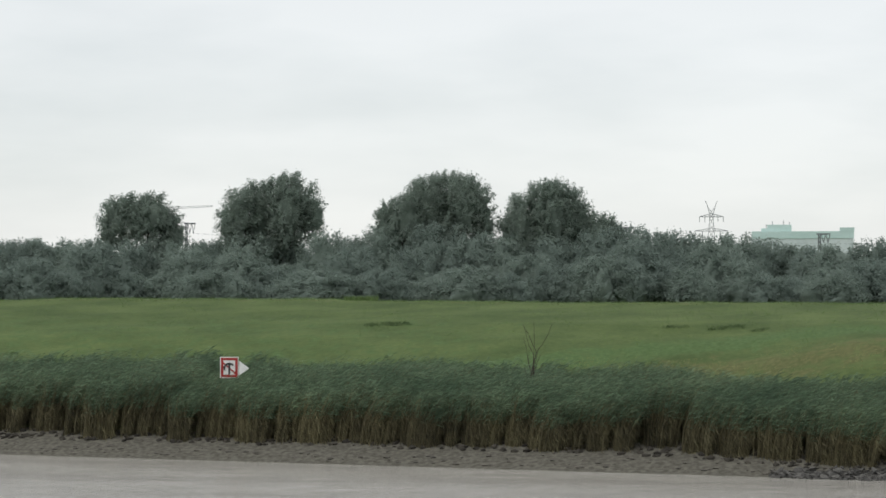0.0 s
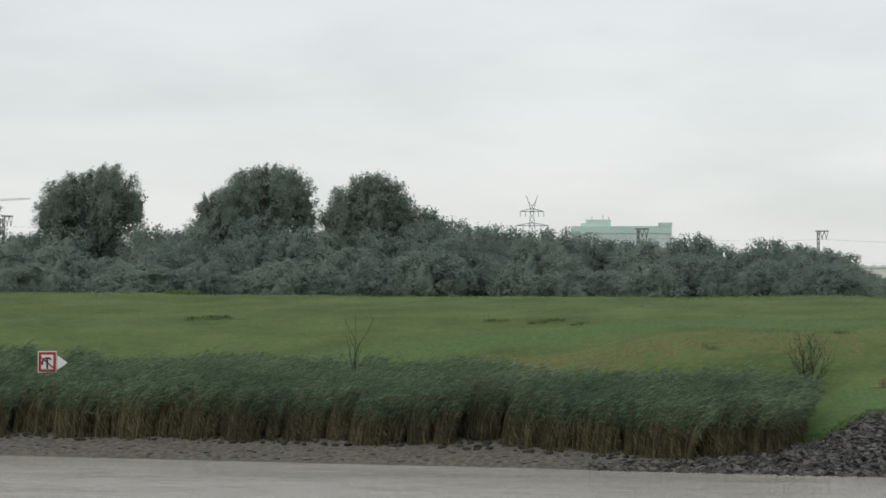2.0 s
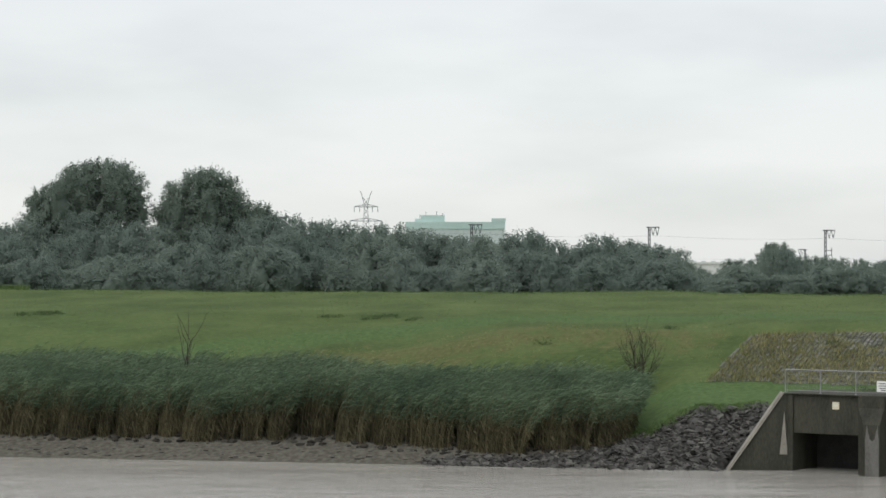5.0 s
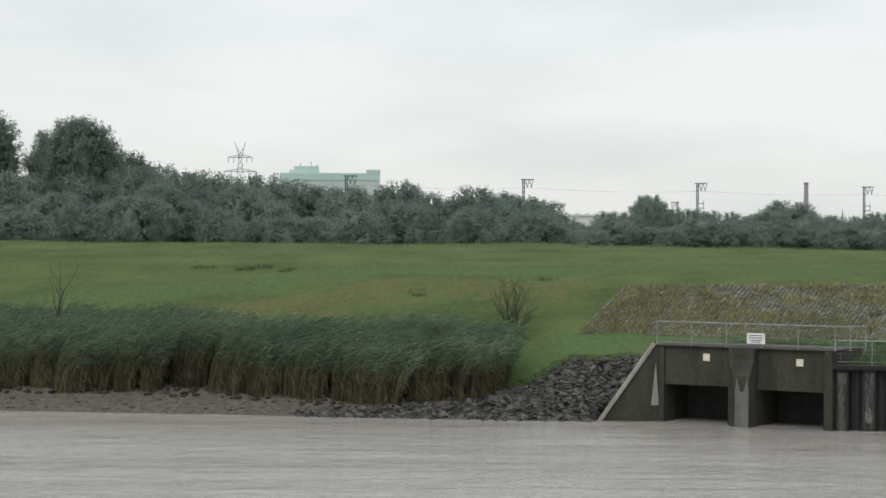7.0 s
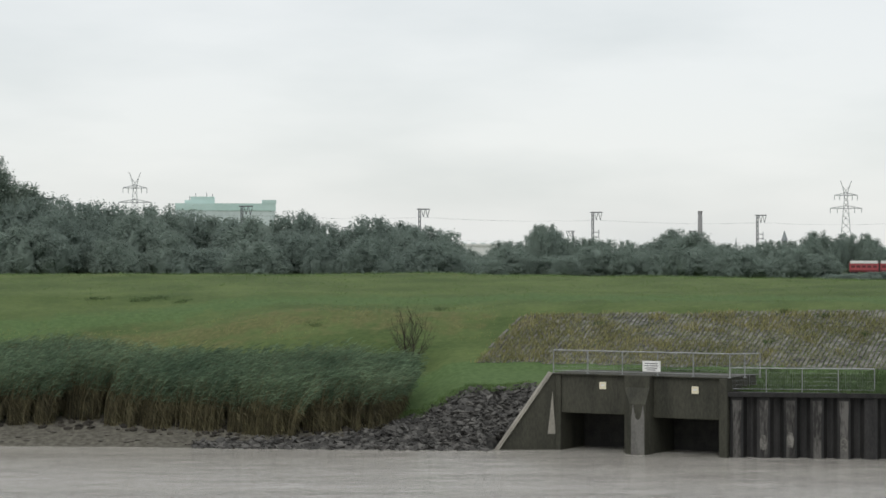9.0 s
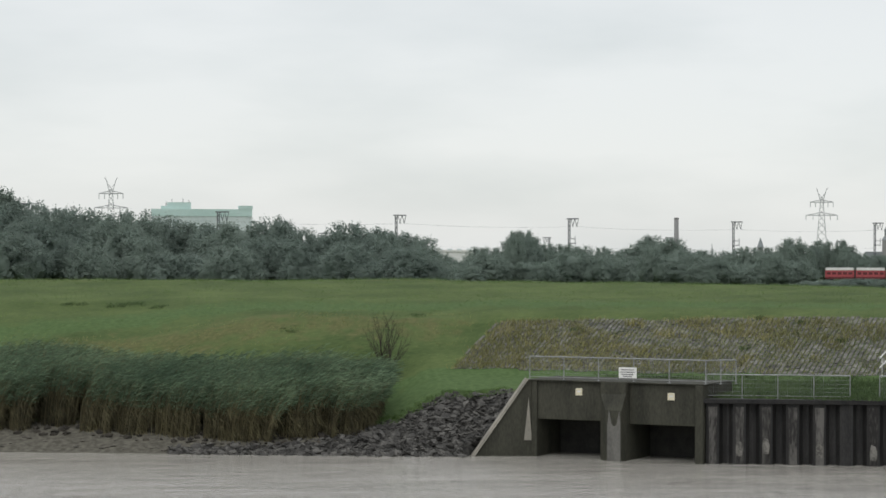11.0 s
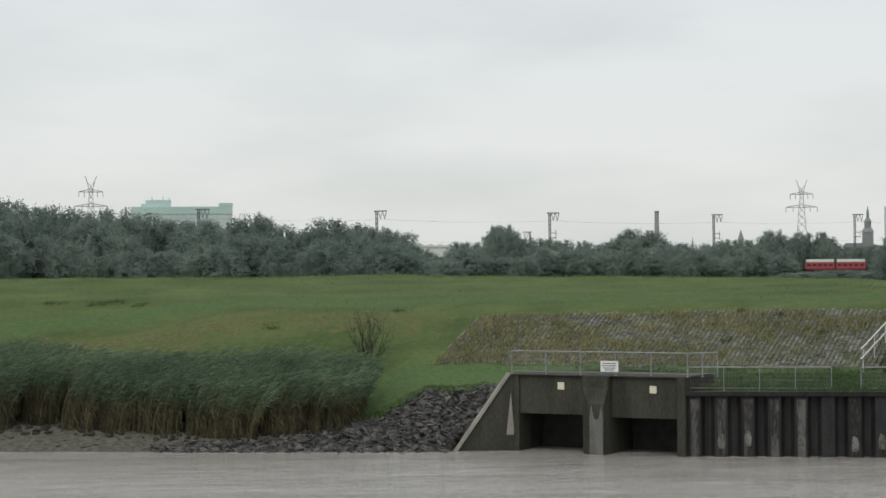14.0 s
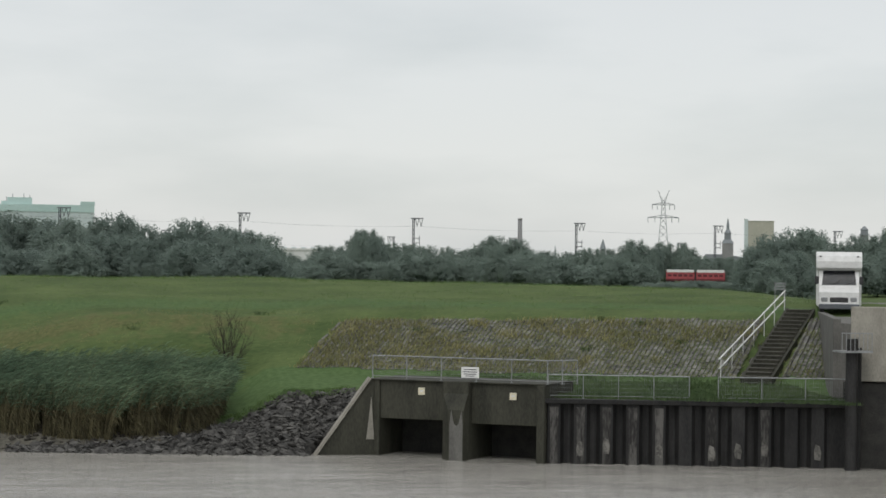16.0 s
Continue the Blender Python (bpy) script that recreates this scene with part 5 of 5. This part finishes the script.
# ---- dead shrubs ----
def dead_shrub(at, seed, height, spread, stems, label, thick=0.03, depth=2, trunk=0.5):
    rng = random.Random(seed)
    s = thing("dead_shrub", Matrix.Translation(at), label, "shrub", "leafless shrubs")

    def grow(bm, p, d, length, r, depth):
        for _ in range(3):
            q = p + d * length / 3
            bar(bm, p, q, r, 5, r * 0.8)
            p, r = q, r * 0.8
            d = (d + Vector((rng.uniform(-0.22, 0.22), rng.uniform(-0.22, 0.22), rng.uniform(-0.02, 0.18)))).normalized()
            if depth:
                for _k in range(2):
                    e = (d + Vector((rng.uniform(-0.8, 0.8), rng.uniform(-0.6, 0.6), rng.uniform(0.0, 0.5)))).normalized()
                    grow(bm, p, e, length * rng.uniform(0.35, 0.6), r * 0.6, depth - 1)
    part("trunk", bar(bmesh.new(), (0, 0, -0.2), (0.02, 0, trunk), thick * 1.7, 7, thick * 1.2), M_TWIG, s)
    for k in range(stems):
        a = rng.uniform(0, 6.28)
        bm = bmesh.new()
        d = Vector((spread * (-1 + 2 * (k + 0.5) / stems), 0.3 * math.sin(a), 1)).normalized()
        grow(bm, Vector((0.05 * math.cos(a) + 0.1 * d.x, 0.05 * math.sin(a), trunk * rng.uniform(0.6, 1.0))), d, height * rng.uniform(0.62, 0.85), thick, depth)
        part("stem", bm, M_TWIG, s)
    return s


bx, by, bz = sighted(4.22, 0.0560)
dead_shrub((bx, by, bz), 3, 3.0, 0.36, 9, "bare dark leafless shrub on the lawn by the reeds", 0.029, trunk=0.25)
lx, ly = polar(-7.72, 109.0).x, polar(-7.72, 109.0).y
dead_shrub((lx, ly, ground_z(lx, ly)), 8, 5.0, 0.08, 2, "bare dead stems rising out of the reeds", 0.05, 1)


# ---- rubble on the bank ----
def build_rubble():
    rng = random.Random(21)
    shapes = []
    for k in range(10):
        bm = bmesh.new()
        bmesh.ops.create_icosphere(bm, subdivisions=1, radius=0.5)
        for vv in bm.verts:
            vv.co *= rng.uniform(0.55, 1.25)
            vv.co.x *= 1.25
            vv.co.z *= 0.45
        me = bpy.data.meshes.new("stone")
        bm.to_mesh(me)
        bm.free()
        me.materials.append(M_STONE)
        shapes.append(me)
    slope = thing("rubble_slope", Matrix.Identity(4), "slope of dark angular stones beside the sluice", "rubble", kind="structure")
    rest_v, rest_f = [], []
    placed = 0
    spots = []
    for i in range(4600):
        x = rng.uniform(-2.5, 13.1)
        v = rng.uniform(-0.5, 4.6)
        if v > stone_edge(x) + rng.uniform(-0.45, 0.3):
            continue
        y = shore(x) + v
        if x > 10.6 and y < 96.95:
            continue
        spots.append((x, y, v))
    spots.sort(key=lambda q: q[1])
    for x, y, v in spots:
        s = rng.choice((0.15, 0.19, 0.24, 0.3, 0.42)) * rng.uniform(0.85, 1.15)
        m = Matrix.Translation((x, y, ground_z(x, y) + 0.06 * s)) @ Euler((0.35 + rng.uniform(-0.6, 0.6), rng.uniform(-0.6, 0.6), rng.uniform(0, 6.28))).to_matrix().to_4x4() @ Matrix.Diagonal((s, s * rng.uniform(0.7, 1.1), s, 1))
        me = shapes[rng.randrange(10)]
        if placed < 300:
            ob = new("stone", me)
            ob.parent = slope
            ob.matrix_basis = m
            placed += 1
        else:
            o = len(rest_v)
            rest_v += [tuple(m @ q.co) for q in me.vertices]
            rest_f += [tuple(o + i for i in p.vertices) for p in me.polygons]
    tagged(mesh_object("loose_stones", rest_v, rest_f, M_STONE_REST, slope), kind="stuff")


build_rubble()


def build_clods():
    rng = random.Random(77)
    v, f = [], []
    for i in range(190):
        x = rng.uniform(-58, 2)
        d = abs(rng.gauss(0, 1.1)) + 0.3
        y = shore(x) + min(d, 3.4)
        s = rng.uniform(0.04, 0.13)
        bm = bmesh.new()
        bmesh.ops.create_icosphere(bm, subdivisions=1, radius=s)
        o = len(v)
        z = ground_z(x, y)
        for q in bm.verts:
            k = rng.uniform(0.6, 1.2)
            v.append((x + q.co.x * k * 1.6, y + q.co.y * k, z + q.co.z * k * 0.5))
        bm.faces.ensure_lookup_table()
        f += [tuple(o + q.index for q in p.verts) for p in bm.faces]
        bm.free()
    ob = mesh_object("mud_clods", v, f, M_CLOD)
    tagged(ob, "dark clods and stones on the wet mud", "mud", kind="stuff")


M_CLOD = mat("mud_clod", (0.03, 0.027, 0.022), (0.10, 0.09, 0.075), scale=3, fine=20, rough=0.6, bump=0.4, island=0.4)
build_clods()


# ---- tufts of grass and weeds ----
def tufts(name, spots, material, label, height, blades, spread, category="grass", seed=1):
    rng = np.random.default_rng(seed)
    pts = np.array(spots)
    n = len(pts) * blades
    i = np.repeat(np.arange(len(pts)), blades)
    off = rng.normal(0, spread, (n, 2))
    p = pts[i].copy()
    p[:, :2] += off
    h = height * rng.uniform(0.5, 1.2, n)
    d = np.stack([rng.normal(0.15, 0.4, n) * h, rng.normal(0, 0.4, n) * h, h], -1)
    a = rng.uniform(0, 6.28, n)
    w = np.stack([np.cos(a), np.sin(a), 0 * a], -1) * np.minimum(0.05, height * 0.10)
    v = np.stack([p - w, p + w, p + d], 1).reshape(-1, 3)
    ob = new(name, quick_mesh(name, v, np.arange(len(v)).reshape(-1, 3), material))
    return tagged(ob, label, category, kind="stuff")


def scatter(n, x0, x1, v0, v1, seed, test=None):
    rng, out = random.Random(seed), []
    while len(out) < n:
        x, v = rng.uniform(x0, x1), rng.uniform(v0, v1)
        if test and not test(x, v):
            n -= 1
            continue
        y = shore(x) + v
        out.append((x, y, ground_z(x, y)))
    return out


tufts("dyke_grass", scatter(9000, -62, 42, 12, 40, 3), M_GRASS_TUFT, "mown green grass on the dyke", 0.10, 6, 0.25, seed=2)
tufts("lawn_edge_grass", scatter(700, 3, 13, 4.0, 5.4, 4), M_GRASS_TUFT, "longer green grass above the rubble", 0.14, 12, 0.16, seed=3)
tufts("dry_grass", scatter(800, -16, 13, 13.5, 18.5, 5, lambda x, v: noise.noise((x * 0.3, v * 0.5, 1)) > -0.05), M_DRY_TUFT, "dry yellow grass on the dyke's lower slope", 0.11, 8, 0.25, seed=4)
tufts("bank_grass", [(a, b, ground_z(a, b)) for a, b, c in scatter(2600, 18, 33, 0.4, 10.5, 12)], M_WEED, "dark tufts of grass behind the pile wall", 0.18, 12, 0.22, seed=15)
tufts("crest_grass", scatter(1600, -62, 38, 36, 40.5, 6), M_GRASS_TUFT, "rough grass along the dyke's crest", 0.13, 8, 0.3, seed=5)


WEEDS = [(-11.6, 0.0174, 1.6), (-11.1, 0.0172, 1.2), (-3.92, 0.0188, 0.9), (-2.6, 0.0190, 1.5), (1.72, 0.0300, 0.7), (-1.7, 0.0200, 0.6), (5.1, 0.0235, 0.5), (-21.3, 0.031, 0.6)]
for az, fall, wide in WEEDS:
    wx, wy, wz = sighted(az, fall)
    rw = random.Random(int(wide * 100) + int(az * 10))
    spots = [(wx + rw.uniform(-wide, wide) * 0.6, wy + rw.uniform(-0.5, 0.5), wz) for k in range(int(16 * wide))]
    tufts("weed_patch", [(a, b, ground_z(a, b)) for a, b, c in spots], M_WEED, "patch of dark weeds on the grass dyke", 0.15, 16, 0.18, "weeds", seed=int(wide * 50))
for x, v in ((26.5, 17.0), (28.3, 16.6), (29.6, 14.6), (25.0, 13.4), (17.5, 15.2)):
    tufts("weed_patch", [(x + 0.1 * k, shore(x) + v, ground_z(x, shore(x) + v)) for k in range(4)], M_WEED, "clump of dark weeds on the paved slope", 0.26, 14, 0.14, "weeds", seed=int(x * 10))


bush_at = polar(-12.18, 146.0)
tufts("crest_bush", [(bush_at.x + 0.11 * k, bush_at.y, ground_z(bush_at.x, bush_at.y)) for k in range(-9, 10)], M_GRASS_TUFT, "low bright green growth on the dyke's crest", 0.34, 26, 0.16, "bush", seed=44)


# ---- paved slope of the dyke ----
def build_revetment():
    rng = random.Random(31)
    slope = thing("paved_slope", Matrix.Identity(4), "sloping stone-block paving overgrown with dry grass", "paving", kind="structure")
    size = 0.225
    bm = box(bmesh.new(), -0.106, 0.106, -0.083, 0.083, -0.09, 0.032, bevel=0.0)
    me = bpy.data.meshes.new("block")
    bm.to_mesh(me)
    bm.free()
    me.materials.append(M_BLOCK)
    unit_v, unit_f = [q.co.copy() for q in me.vertices], [tuple(p.vertices) for p in me.polygons]
    rest_v, rest_f, placed, grass, thick = [], [], 0, [], []
    c, s = math.cos(radians(64)), math.sin(radians(64))
    for i in range(-110, 110):
        for j in range(-110, 120):
            a, b = i * size + 0.11 * (j % 2), j * 0.195
            x, w = 25 + a * c - b * s, 14.0 + a * s + b * c
            left = 11.2 + (w - 11.0) * 0.55
            if not (left < x < 38.6 and 10.9 < w < 16.5 + 0.05 * (x - 14)):
                continue
            # the stairs and the quay cut through the paving
            y = shore(x) + w
            along_stairs = (x - 32.1) * 0.857 - (y - 98.4) * 0.515
            if -0.82 < along_stairs < 0.82 or x > 33.0 + (y - 90) * 0.31:
                continue
            cover = 0.6 * noise.noise((x * 0.16, w * 0.35, 5)) + 0.6 * noise.noise((x * 0.8, w * 1.1, 2)) - 0.022 * (x - 25)
            cover += 0.45 * step(3.5, 0.0, x - left + 1.5 * noise.noise((w * 0.9, x * 0.3, 8)))
            z = ground_z(x, y)
            if cover > 0.10 and rng.random() < 0.8:
                thick.append((x, y, z))
            elif cover > -0.22 and rng.random() < 0.85:
                grass.append((x, y, z))
            elif rng.random() < 0.32:
                grass.append((x, y, z))
            gx, gy = (ground_z(x + 0.4, y) - ground_z(x - 0.4, y)) / 0.8, (ground_z(x, y + 0.4) - ground_z(x, y - 0.4)) / 0.8
            up = Vector((-gx + rng.uniform(-0.06, 0.06), -gy + rng.uniform(-0.06, 0.06), 1)).normalized()
            ahead = Vector((0.515, 0.857, 0))
            ahead = (ahead - up * ahead.dot(up)).normalized()
            turn = Matrix((ahead, up.cross(ahead), up)).transposed().to_4x4()
            m = Matrix.Translation((x, y, z + rng.uniform(-0.012, 0.024))) @ turn
            if 24 < x < 31 and w < 13.9 and placed < 300:
                ob = new("block", me)
                ob.parent = slope
                ob.matrix_basis = m
                placed += 1
            else:
                o = len(rest_v)
                rest_v += [tuple(m @ q) for q in unit_v]
                rest_f += [tuple(o + k for k in f) for f in unit_f]
    kerb = boxed(-0.45, 0.45, -0.08, 0.08, -0.14, 0.05, bevel=0.015)
    shape = bpy.data.meshes.new("kerb_stone")
    kerb.to_mesh(shape)
    kerb.free()
    shape.materials.append(M_CONCRETE_MID)
    for k in range(9):
        if k in (0, 1, 3, 6):
            continue
        w = 12.0 + 0.5 * k
        x = 11.05 + (w - 11.0) * 0.55
        y = shore(x) + w
        a, b = Vector((x, y, ground_z(x, y))), Vector((x + 0.275, shore(x + 0.275) + w + 0.5, 0))
        b.z = ground_z(b.x, b.y)
        ahead = (b - a).normalized()
        side = Vector((0, 0, 1)).cross(ahead).normalized()
        ob = new("kerb_stone", shape)
        ob.parent = slope
        ob.matrix_basis = Matrix.Translation(a) @ Matrix((ahead, side, ahead.cross(side))).transposed().to_4x4() @ Matrix.Diagonal((0.6, 1, 1, 1))
        tagged(ob, "worn grey kerb stone")
    tagged(mesh_object("further_blocks", rest_v, rest_f, M_BLOCK_REST, slope), kind="stuff")
    tufts("slope_grass", grass, M_DRY_TUFT, "dry yellow grass growing through the paving", 0.16, 10, 0.13, seed=6)
    tufts("slope_straw", thick, M_STRAW, "tall straw-coloured grass overgrowing the paving", 0.26, 10, 0.17, seed=7)


build_revetment()
